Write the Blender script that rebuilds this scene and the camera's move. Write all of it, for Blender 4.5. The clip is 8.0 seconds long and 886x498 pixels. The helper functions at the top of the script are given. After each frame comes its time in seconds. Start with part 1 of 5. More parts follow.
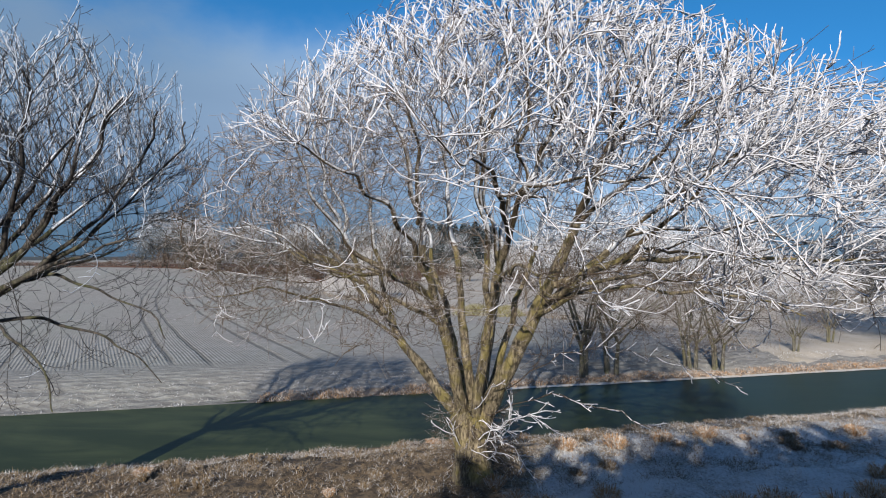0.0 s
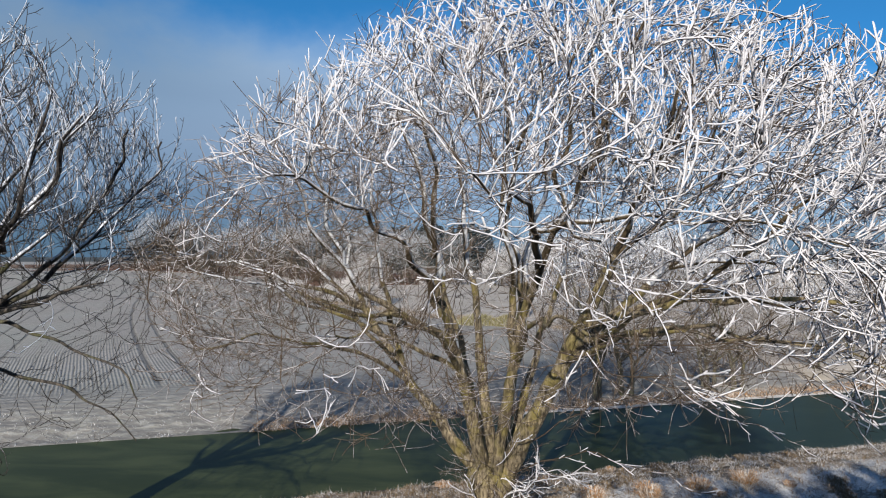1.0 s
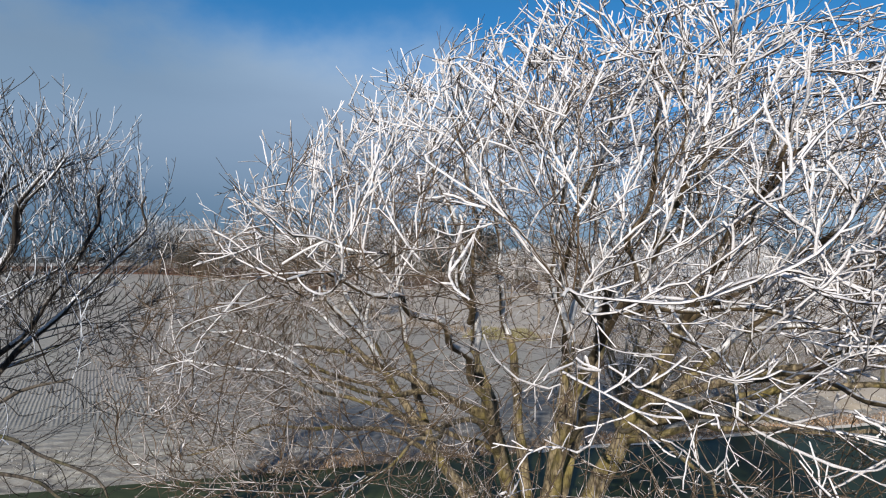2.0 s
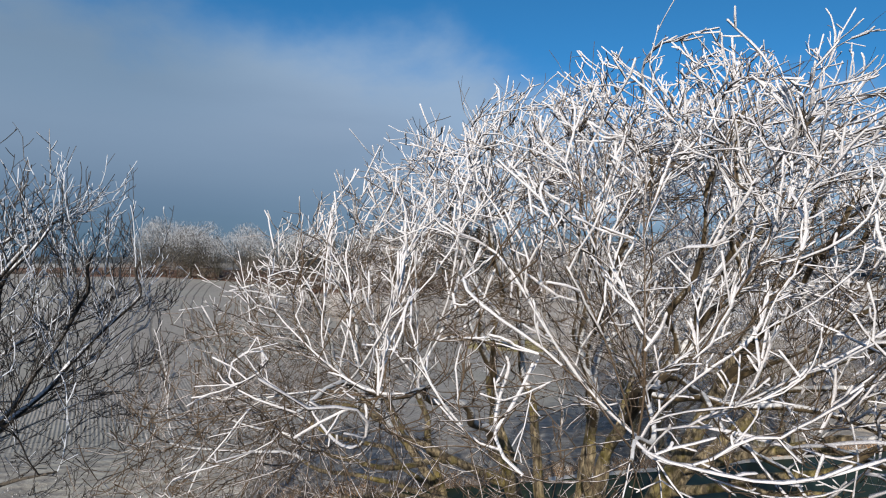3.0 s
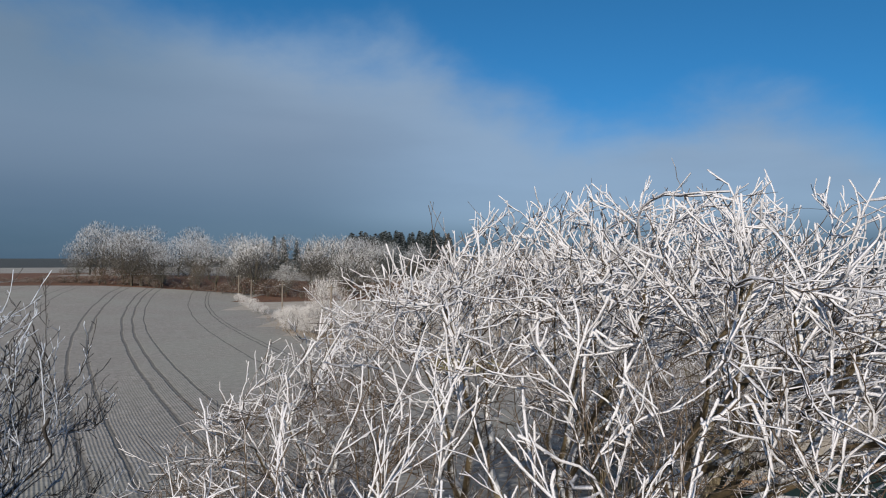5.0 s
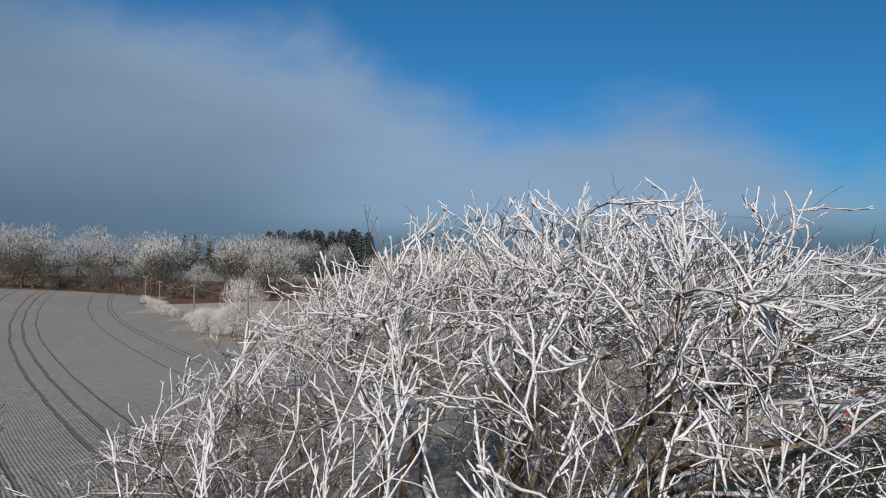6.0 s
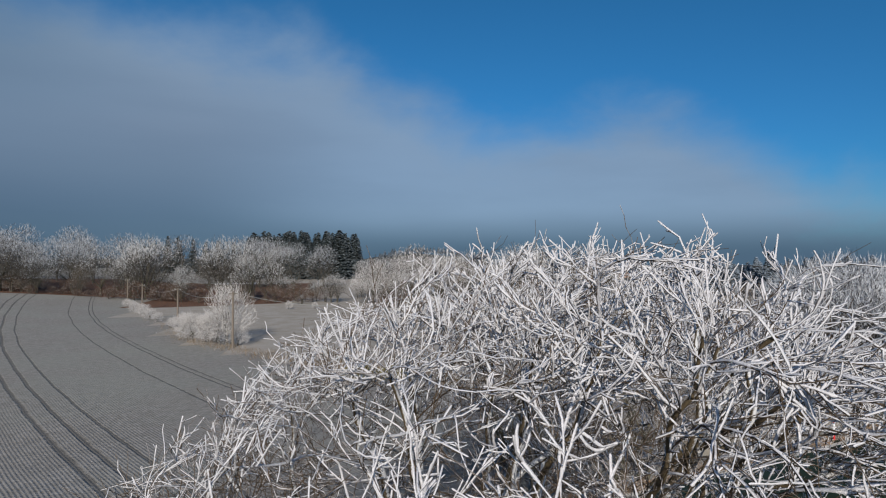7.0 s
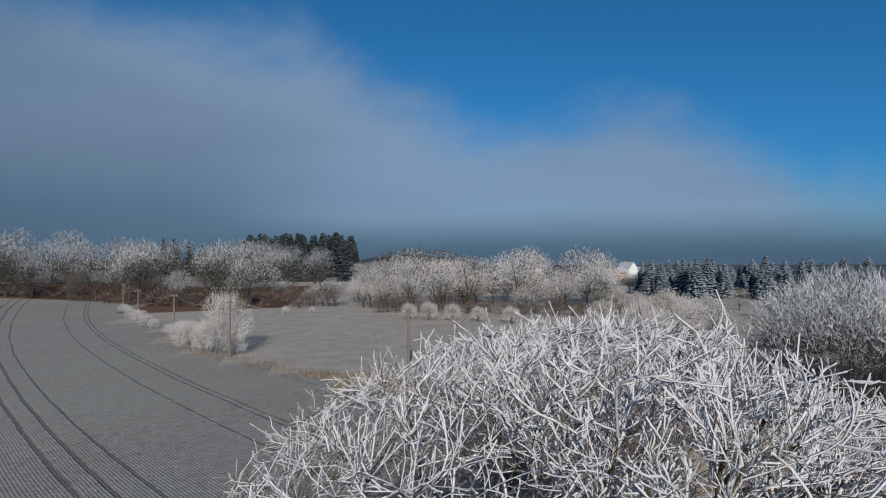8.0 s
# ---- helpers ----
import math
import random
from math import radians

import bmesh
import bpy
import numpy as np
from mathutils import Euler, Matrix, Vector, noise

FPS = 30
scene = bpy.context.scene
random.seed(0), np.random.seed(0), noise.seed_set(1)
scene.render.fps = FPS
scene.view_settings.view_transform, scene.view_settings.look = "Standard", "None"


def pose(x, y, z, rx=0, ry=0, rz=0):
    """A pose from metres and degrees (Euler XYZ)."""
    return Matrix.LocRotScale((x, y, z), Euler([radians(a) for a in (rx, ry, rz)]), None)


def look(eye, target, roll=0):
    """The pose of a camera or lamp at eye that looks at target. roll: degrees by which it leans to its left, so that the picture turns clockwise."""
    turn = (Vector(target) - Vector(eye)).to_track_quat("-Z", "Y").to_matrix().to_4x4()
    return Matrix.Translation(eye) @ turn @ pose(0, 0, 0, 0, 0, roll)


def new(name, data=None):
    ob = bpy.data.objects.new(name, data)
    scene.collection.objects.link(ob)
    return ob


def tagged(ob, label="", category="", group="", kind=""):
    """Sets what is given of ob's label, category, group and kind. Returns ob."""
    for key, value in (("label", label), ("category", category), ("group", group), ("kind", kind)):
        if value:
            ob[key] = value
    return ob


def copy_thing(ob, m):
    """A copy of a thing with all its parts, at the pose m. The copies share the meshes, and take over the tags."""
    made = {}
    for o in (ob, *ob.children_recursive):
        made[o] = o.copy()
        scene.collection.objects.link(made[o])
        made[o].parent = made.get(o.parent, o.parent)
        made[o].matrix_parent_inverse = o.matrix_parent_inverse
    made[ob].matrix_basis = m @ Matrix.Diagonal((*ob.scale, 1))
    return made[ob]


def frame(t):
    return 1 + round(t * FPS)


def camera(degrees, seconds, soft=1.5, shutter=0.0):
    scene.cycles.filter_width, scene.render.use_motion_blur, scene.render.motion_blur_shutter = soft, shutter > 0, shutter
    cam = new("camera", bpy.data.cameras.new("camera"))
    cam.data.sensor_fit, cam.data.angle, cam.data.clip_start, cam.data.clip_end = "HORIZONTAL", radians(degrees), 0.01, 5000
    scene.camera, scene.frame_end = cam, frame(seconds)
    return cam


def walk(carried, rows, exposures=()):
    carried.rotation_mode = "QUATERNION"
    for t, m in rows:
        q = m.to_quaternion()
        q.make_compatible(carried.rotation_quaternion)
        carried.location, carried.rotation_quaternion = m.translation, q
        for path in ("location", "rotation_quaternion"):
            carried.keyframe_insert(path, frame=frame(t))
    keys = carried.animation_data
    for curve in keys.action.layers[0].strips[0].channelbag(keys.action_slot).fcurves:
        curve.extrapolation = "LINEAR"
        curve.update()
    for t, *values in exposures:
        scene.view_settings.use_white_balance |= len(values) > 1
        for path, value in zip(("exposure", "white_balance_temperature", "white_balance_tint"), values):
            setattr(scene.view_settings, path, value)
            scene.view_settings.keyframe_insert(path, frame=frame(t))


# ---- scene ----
from mathutils.kdtree import KDTree

cam = camera(74.6, 8.0, soft=1.1)
PATH = [
    (0, (0.455, -11.981, 4.53), (0.288, -9.988, 4.552), -0.0),
    (0.5, (0.145, -11.263, 4.699), (-0.009, -9.269, 4.723), -0.0),
    (1, (-0.032, -10.606, 5.128), (-0.185, -8.612, 5.151), 0.0),
    (1.2, (-0.072, -10.344, 5.31), (-0.229, -8.35, 5.332), 0.1),
    (2.3, (-0.797, -8.899, 6.259), (-0.96, -6.906, 6.28), 0.0),
    (2.5, (-0.834, -8.783, 6.38), (-0.992, -6.789, 6.404), -0.0),
    (3, (-0.877, -8.657, 6.771), (-1.047, -6.665, 6.792), 0.1),
    (3.5, (-0.942, -8.496, 7.205), (-1.118, -6.504, 7.225), -0.1),
    (4, (-0.978, -8.318, 7.616), (-1.156, -6.326, 7.636), 0.2),
    (4.5, (-1.018, -8.145, 7.959), (-1.177, -6.151, 7.979), 0.1),
    (5, (-1.077, -7.971, 8.114), (-1.086, -5.971, 8.137), 0.0),
    (5.2, (-1.093, -7.915, 8.148), (-1.035, -5.915, 8.169), -0.0),
    (6.3, (-1.266, -7.643, 8.222), (-0.973, -5.665, 8.243), -0.0),
    (6.5, (-1.295, -7.595, 8.298), (-0.996, -5.617, 8.32), -0.0),
    (7, (-1.373, -7.474, 8.588), (-1.064, -5.499, 8.61), -0.0),
    (7.5, (-1.439, -7.331, 8.99), (-1.125, -5.356, 9.012), -0.1),
    (8, (-1.468, -7.313, 9.396), (-1.147, -5.339, 9.418), -0.1),
]
walk(cam, [(t, look(eye, target, roll)) for t, eye, target, roll in PATH],
     [(0, 0.37, 6120, 10), (2.5, 0.29, 6450, 10), (4.0, 0.09, 6430, 10), (5.0, -0.01, 6430, 10), (6.5, -0.16, 6320, 10), (8, -0.37, 6110, 9)])


# ---- light ----
SUN_EL, SUN_TO = 25.0, (0.13, 0.9915)      # the sun's height, and the way its shadows fall
world = bpy.data.worlds.new("winter_sky")
scene.world = world
world.use_nodes = True


class Net:
    """Short hand for node trees."""

    def __init__(self, tree):
        self.t = tree
        tree.nodes.clear()

    def add(self, kind, **props):
        n = self.t.nodes.new(kind)
        for k, v in props.items():
            if k == "operation":
                n.operation = v
            elif k == "data_type":
                n.data_type = v
            elif k == "blend_type":
                n.blend_type = v
            elif k == "sky_type":
                n.sky_type = v
            elif k == "noise_dimensions":
                n.noise_dimensions = v
            elif k == "interpolation_type":
                n.interpolation_type = v
            elif k == "distance":
                n.distance = v
            elif k == "feature":
                n.feature = v
        return n

    def put(self, sock, v):
        if hasattr(v, "is_linked"):
            self.t.links.new(v, sock)
        else:
            sock.default_value = v

    def math(self, op, a, b=0.0, c=0.0):
        n = self.add("ShaderNodeMath", operation=op)
        self.put(n.inputs[0], a), self.put(n.inputs[1], b), self.put(n.inputs[2], c)
        return n.outputs[0]

    def mix(self, fac, a, b, blend="MIX"):
        n = self.add("ShaderNodeMix", data_type="RGBA", blend_type=blend)
        self.put(n.inputs["Factor"], fac)
        self.put(n.inputs[6], a if hasattr(a, "is_linked") else (*a[:3], 1))
        self.put(n.inputs[7], b if hasattr(b, "is_linked") else (*b[:3], 1))
        return n.outputs[2]

    def step(self, v, lo, hi, a=0.0, b=1.0):
        n = self.add("ShaderNodeMapRange", interpolation_type="SMOOTHSTEP")
        self.put(n.inputs[0], v), self.put(n.inputs[1], lo), self.put(n.inputs[2], hi)
        self.put(n.inputs[3], a), self.put(n.inputs[4], b)
        return n.outputs[0]

    def ramp(self, fac, stops, colour=False):
        n = self.add("ShaderNodeValToRGB")
        e = n.color_ramp.elements
        while len(e) < len(stops):
            e.new(0.5)
        for el, (p, c) in zip(e, stops):
            el.position = p
            el.color = (*c, 1) if colour else (c, c, c, 1)
        self.put(n.inputs[0], fac)
        return n.outputs[0]

    def noise(self, vec, scale, detail=4.0, rough=0.55, distort=0.0):
        n = self.add("ShaderNodeTexNoise")
        self.put(n.inputs["Vector"], vec)
        n.inputs["Scale"].default_value, n.inputs["Detail"].default_value = scale, detail
        n.inputs["Roughness"].default_value, n.inputs["Distortion"].default_value = rough, distort
        return n.outputs["Fac"]

    def scaled(self, vec, s):
        n = self.add("ShaderNodeMapping")
        self.put(n.inputs["Vector"], vec)
        n.inputs["Scale"].default_value = s
        return n.outputs[0]


w = Net(world.node_tree)
sky = w.add("ShaderNodeTexSky", sky_type="NISHITA")
sky.sun_disc = False
sky.sun_elevation = radians(SUN_EL)
sky.sun_rotation = math.atan2(-SUN_TO[0], -SUN_TO[1])
sky.air_density, sky.dust_density, sky.ozone_density = 1.0, 0.3, 2.5
way = w.add("ShaderNodeTexCoord").outputs["Generated"]
sep = w.add("ShaderNodeSeparateXYZ")
w.put(sep.inputs[0], way)
az = w.math("ARCTAN2", sep.outputs[0], sep.outputs[1])
el = w.math("ARCSINE", sep.outputs[2])
# the top of the fog bank over the compass: 0.5 is straight ahead, the whole ring is 0 to 1
ring = w.math("MULTIPLY_ADD", az, 1 / (2 * math.pi), 0.5)
top = w.ramp(ring, [(0.0, 0.10), (0.37, 0.40), (0.415, 0.375), (0.488, 0.355), (0.508, 0.285), (0.535, 0.215), (0.556, 0.215), (0.576, 0.255), (0.588, 0.225), (0.615, 0.10)])
puff = w.noise(w.scaled(way, (1, 1, 1.8)), 4.2, 5.0, 0.55, 0.3)
fine = w.noise(w.scaled(way, (1, 1, 1.5)), 13.0, 4.0, 0.6)
lift = w.math("MULTIPLY_ADD", puff, 0.16, w.math("MULTIPLY_ADD", fine, 0.05, -0.105))
gap = w.math("SUBTRACT", w.math("ADD", top, lift), el)
fog = w.step(gap, -0.055, 0.10)
fog_colour = w.ramp(w.math("MULTIPLY", el, 1 / 0.5), [(0.0, (0.084, 0.128, 0.200)), (0.12, (0.120, 0.168, 0.240)), (0.25, (0.175, 0.230, 0.305)), (0.40, (0.225, 0.288, 0.375)), (0.62, (0.275, 0.365, 0.48)), (1.0, (0.31, 0.43, 0.58))], True)
fog_colour = w.mix(w.math("MULTIPLY", w.step(ring, 0.452, 0.515), w.step(el, 0.005, 0.085)), fog_colour, (0.275, 0.375, 0.505))
fog_colour = w.mix(w.math("MULTIPLY", w.step(ring, 0.40, 0.465, 1.0, 0.0), w.step(el, 0.09, 0.30, 0.0, 0.75)), fog_colour, (0.135, 0.205, 0.285))
fog_colour = w.mix(w.math("MULTIPLY", w.step(ring, 0.40, 0.46, 1.0, 0.0), w.step(el, 0.02, 0.18, 0.5, 0.0)), fog_colour, (0.055, 0.085, 0.14))
streak = w.noise(w.scaled(way, (1, 1, 5)), 3.0, 4.0, 0.5)
fog_colour = w.mix(w.math("MULTIPLY", w.step(streak, 0.35, 0.7), 0.18), fog_colour, (0.15, 0.20, 0.275))
clear = w.add("ShaderNodeBackground")
tint = w.mix(w.step(el, 0.02, 0.45), (0.20, 0.64, 1.04), (0.24, 0.78, 1.08))
# the sky is clean and deep away from the sun and hazy towards it
sunward = w.add("ShaderNodeVectorMath", operation="DOT_PRODUCT")
w.put(sunward.inputs[0], way)
sunward.inputs[1].default_value = Vector((-SUN_TO[0], -SUN_TO[1], math.tan(radians(SUN_EL)))).normalized()
tint = w.mix(w.step(sunward.outputs["Value"], -0.25, 0.45), tint, (0.95, 1.12, 1.25))
w.put(clear.inputs[0], w.mix(1.0, sky.outputs[0], tint, "MULTIPLY"))
clear.inputs[1].default_value = 0.085
bank = w.add("ShaderNodeBackground")
w.put(bank.inputs[0], fog_colour)
bank.inputs[1].default_value = 1.05
blend = w.add("ShaderNodeMixShader")
w.put(blend.inputs[0], w.math("MULTIPLY", fog, 0.9))
w.put(blend.inputs[1], clear.outputs[0]), w.put(blend.inputs[2], bank.outputs[0])
w.put(w.add("ShaderNodeOutputWorld").inputs[0], blend.outputs[0])

sun = new("sun", bpy.data.lights.new("sun", "SUN"))
sun.data.energy, sun.data.angle, sun.data.color = 5.0, radians(0.6), (1.0, 0.925, 0.82)
sun.matrix_world = look((0, 0, 0), (SUN_TO[0], SUN_TO[1], -math.tan(radians(SUN_EL))))
scene.view_settings.exposure = 0.0


# ---- materials ----
def material(name):
    m = bpy.data.materials.new(name)
    m.use_nodes = True
    n = Net(m.node_tree)
    bsdf = n.add("ShaderNodeBsdfPrincipled")
    n.put(n.add("ShaderNodeOutputMaterial").inputs[0], bsdf.outputs[0])
    where = n.add("ShaderNodeNewGeometry").outputs["Position"]
    return m, n, bsdf, where


def finish(n, bsdf, colour, rough, height=None, depth=0.02, strength=0.6):
    n.put(bsdf.inputs["Base Color"], colour)
    n.put(bsdf.inputs["Roughness"], rough)
    if height is not None:
        b = n.add("ShaderNodeBump")
        b.inputs["Strength"].default_value, b.inputs["Distance"].default_value = strength, depth
        n.put(b.inputs["Height"], height)
        n.put(bsdf.inputs["Normal"], b.outputs[0])


def bark_material(name, dark, light, moss):
    m, n, b, p = material(name)
    ridges = n.noise(n.scaled(p, (1, 1, 0.22)), 26, 5, 0.65, 0.4)
    stain = n.noise(p, 2.6, 4, 0.6)
    col = n.mix(n.step(ridges, 0.35, 0.68), dark, light)
    col = n.mix(n.math("MULTIPLY", n.step(stain, 0.46, 0.66), 0.7), col, n.mix(n.noise(p, 40, 3), moss, (moss[0] * 0.45, moss[1] * 0.5, moss[2] * 0.5)))
    finish(n, b, col, 0.9, ridges, 0.03, 0.9)
    return m


def rime_material(name, cover, bark, facing=(0.35, -0.62, 0.7), snow=(0.80, 0.81, 0.84), each=0.0, broken=0.0):
    """Twigs under hoar frost on the faces turned one way; cover sets how much of the bark it hides."""
    m, n, b, p = material(name)
    dot = n.add("ShaderNodeVectorMath", operation="DOT_PRODUCT")
    n.put(dot.inputs[0], n.add("ShaderNodeNewGeometry").outputs["Normal"])
    dot.inputs[1].default_value = Vector(facing).normalized()
    grain = n.noise(p, 55, 3, 0.7)
    patch = n.noise(p, 1.3, 3, 0.6)
    v = n.math("ADD", dot.outputs["Value"], n.math("MULTIPLY_ADD", grain, 0.9, -0.45))
    v = n.math("ADD", v, n.math("MULTIPLY_ADD", patch, 0.8, -0.4))
    if broken:
        v = n.math("ADD", v, n.math("MULTIPLY_ADD", n.noise(p, 8.0, 3, 0.6), 2 * broken, -broken))
    if each:
        v = n.math("ADD", v, n.math("MULTIPLY_ADD", n.add("ShaderNodeObjectInfo").outputs["Random"], 2 * each, -each))
    mask = n.step(v, -cover - 0.18, -cover + 0.18)
    crumb = n.noise(p, 150, 3, 0.7)
    white = n.mix(n.step(crumb, 0.34, 0.62), (snow[0] * 0.78, snow[1] * 0.79, snow[2] * 0.82), snow)
    col = n.mix(mask, n.mix(n.noise(p, 18, 3), bark, (bark[0] * 0.5, bark[1] * 0.5, bark[2] * 0.5)), white)
    finish(n, b, col, 0.92, n.math("ADD", grain, n.math("MULTIPLY", crumb, 0.5)), 0.012, 0.75)
    return m


BARK = bark_material("mossy_bark", (0.065, 0.048, 0.028), (0.33, 0.265, 0.165), (0.29, 0.225, 0.055))
BARK_DARK = bark_material("dark_bark", (0.030, 0.025, 0.020), (0.12, 0.10, 0.08), (0.10, 0.10, 0.03))
BARK_GREY = bark_material("grey_bark", (0.045, 0.040, 0.032), (0.19, 0.17, 0.125), (0.17, 0.15, 0.06))
BOUGH = rime_material("mossy_bough", -0.34, (0.13, 0.092, 0.046), snow=(0.70, 0.69, 0.68))
BOUGH_DARK = rime_material("dark_bough", -0.68, (0.06, 0.05, 0.042))
RIME = rime_material("thick_rime", 0.28, (0.14, 0.092, 0.054), facing=(0.25, -0.72, 0.62), snow=(0.78, 0.75, 0.745), broken=1.0)
RIME_THIN = rime_material("thin_rime", -0.28, (0.13, 0.10, 0.065), each=0.2)
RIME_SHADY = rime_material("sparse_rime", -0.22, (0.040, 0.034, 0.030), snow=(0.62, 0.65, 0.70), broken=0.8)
BARE = rime_material("bare_twig", -0.9, (0.128, 0.086, 0.050), snow=(0.62, 0.58, 0.56), broken=0.9)
BARE_DARK = rime_material("bare_dark_twig", -1.0, (0.055, 0.045, 0.036))
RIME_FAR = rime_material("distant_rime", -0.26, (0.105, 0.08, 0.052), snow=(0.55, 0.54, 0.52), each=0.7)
# frost on the pasture trees, whitened in its colour for hazy sunlight
RIME_WHITE = rime_material("sunlit_rime", -0.02, (0.12, 0.092, 0.066), snow=(0.62, 0.585, 0.55), each=0.5)
# frosted twigs of the western wood, with distance haze put into their colour
RIME_DIM = rime_material("hazed_rime", -0.12, (0.12, 0.105, 0.09), snow=(0.44, 0.45, 0.46), each=0.4)
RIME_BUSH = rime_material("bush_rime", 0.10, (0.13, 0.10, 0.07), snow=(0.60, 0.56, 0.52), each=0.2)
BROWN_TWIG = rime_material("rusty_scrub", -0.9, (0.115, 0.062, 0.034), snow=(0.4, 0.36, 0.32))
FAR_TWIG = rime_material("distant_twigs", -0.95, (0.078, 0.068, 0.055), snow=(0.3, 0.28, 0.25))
# frosted needles of the far stands, blue haze painted into their colour
SPRUCE_FAR = rime_material("frosted_hazy_needles", -0.85, (0.040, 0.052, 0.058), facing=(0.2, -0.4, 1.0), snow=(0.32, 0.37, 0.42))
# the broad tree is whitest on its left and upper faces
RIME_BROAD = rime_material("dense_rime", 0.10, (0.085, 0.062, 0.042), facing=(-0.5, -0.45, 0.75), snow=(0.66, 0.66, 0.67))
SPRUCE = rime_material("frosted_needles", -1.1, (0.018, 0.028, 0.026), facing=(0.2, -0.4, 1.0), snow=(0.40, 0.44, 0.46))


def field_material():
    """Winter corn under hoar frost: drilled rows and wheel tracks that follow one sweeping curve."""
    m, n, b, p = material("frosted_field")
    s = n.add("ShaderNodeSeparateXYZ")
    n.put(s.inputs[0], p)
    y = n.math("SUBTRACT", s.outputs[1], 30.0)
    wob = n.math("MULTIPLY_ADD", n.noise(p, 0.09, 2), 0.6, -0.3)
    across = n.math("ADD", s.outputs[0], n.math("MULTIPLY_ADD", y, 0.67, n.math("MULTIPLY", n.math("MULTIPLY", y, y), -0.0017)))
    across = n.math("ADD", across, wob)
    u = n.math("MULTIPLY_ADD", s.outputs[0], -0.32, s.outputs[1])
    head = n.step(n.math("MULTIPLY_ADD", n.noise(p, 0.5, 3), 2.4, u), 16.2, 18.4, 1.0, 0.0)
    row = n.math("SINE", n.math("MULTIPLY", across, 2 * math.pi / 0.18))
    row = n.math("MULTIPLY", row, n.step(s.outputs[1], 12.0, 40.0, 0.6, 0.05))
    turn = n.math("MULTIPLY", n.math("SINE", n.math("MULTIPLY", n.math("ADD", u, wob), 2 * math.pi / 0.42)), 0.55)
    row = n.math("ADD", n.math("MULTIPLY", row, n.math("SUBTRACT", 1.0, head)), n.math("MULTIPLY", turn, head))
    grain = n.noise(p, 9, 5, 0.7)
    clod = n.noise(p, 2.2, 4, 0.6)
    patch = n.noise(p, 0.07, 4, 0.55)
    strip = n.noise(n.scaled(p, (0.35, 0.12, 1)), 0.6, 3, 0.6)
    col = n.mix(n.step(grain, 0.3, 0.72), (0.225, 0.197, 0.158), (0.435, 0.40, 0.365))
    col = n.mix(n.step(n.math("MULTIPLY_ADD", row, 0.19, n.math("MULTIPLY", clod, 0.9)), -0.1, 0.75), (0.12, 0.108, 0.088), col)
    col = n.mix(n.math("MULTIPLY", n.step(n.math("MULTIPLY_ADD", clod, 8.0, u), 16.0, 38.0, 1.0, 0.0), n.step(grain, 0.36, 0.66, 0.0, 0.6)), col, (0.255, 0.262, 0.27))
    col = n.mix(n.math("MULTIPLY", n.step(patch, 0.4, 0.65), 0.45), col, (0.29, 0.29, 0.24))
    col = n.mix(n.math("MULTIPLY", n.step(strip, 0.5, 0.7), 0.3), col, (0.22, 0.20, 0.17))
    lump = n.noise(n.scaled(p, (0.45, 1.5, 1)), 3.4, 5, 0.7)
    col = n.mix(n.math("MULTIPLY", n.step(n.math("MULTIPLY_ADD", clod, 4.0, u), 15.0, 24.0, 0.95, 0.0), n.step(lump, 0.42, 0.62, 1.0, 0.0)), col, (0.17, 0.158, 0.14))
    ruts = None
    for centre, half in ((-7.1, 0.075), (-6.5, 0.065), (-10.2, 0.06), (-17.4, 0.08), (-19.0, 0.125), (-20.4, 0.125), (-24.1, 0.115), (-25.8, 0.115), (-33.5, 0.081), (-35.5, 0.081), (-44.0, 0.087), (-46.0, 0.087), (-56.0, 0.087), (-58.0, 0.087), (1.2, 0.06)):
        d = n.math("ABSOLUTE", n.math("SUBTRACT", across, centre))
        d = n.math("ADD", d, n.math("MULTIPLY_ADD", clod, 0.26, -0.13))
        r = n.step(d, half * 0.7, half * 1.7, 1.0, 0.0)
        ruts = r if ruts is None else n.math("MAXIMUM", ruts, r)
    ruts = n.math("MULTIPLY", ruts, n.math("SUBTRACT", 1.0, head))
    col = n.mix(n.math("MULTIPLY", ruts, 0.65), col, (0.085, 0.075, 0.062))
    slope = n.step(n.math("MULTIPLY_ADD", n.noise(p, 1.7, 4), 1.6, u), 11.6, 12.5, 0.7, 0.0)
    col = n.mix(n.math("MULTIPLY", slope, n.step(grain, 0.28, 0.66, 1.0, 0.35)), col, (0.115, 0.108, 0.098))
    verge = n.math("MULTIPLY", n.step(n.math("MULTIPLY_ADD", n.noise(p, 1.1, 4), 1.3, u), 11.9, 12.4, 1.0, 0.0), n.step(n.math("MULTIPLY_ADD", n.noise(p, 0.7, 3), 5.0, s.outputs[0]), -6.5, -4.0))
    col = n.mix(n.math("MULTIPLY", verge, n.step(grain, 0.3, 0.6, 0.9, 0.45)), col, n.mix(clod, (0.07, 0.042, 0.024), (0.24, 0.145, 0.07)))
    h = n.math("ADD", n.math("MULTIPLY_ADD", lump, 1.2, n.math("MULTIPLY", row, 0.5)), n.math("MULTIPLY_ADD", ruts, -1.2, grain))
    finish(n, b, col, 0.95, h, 0.05, 0.7)
    return m


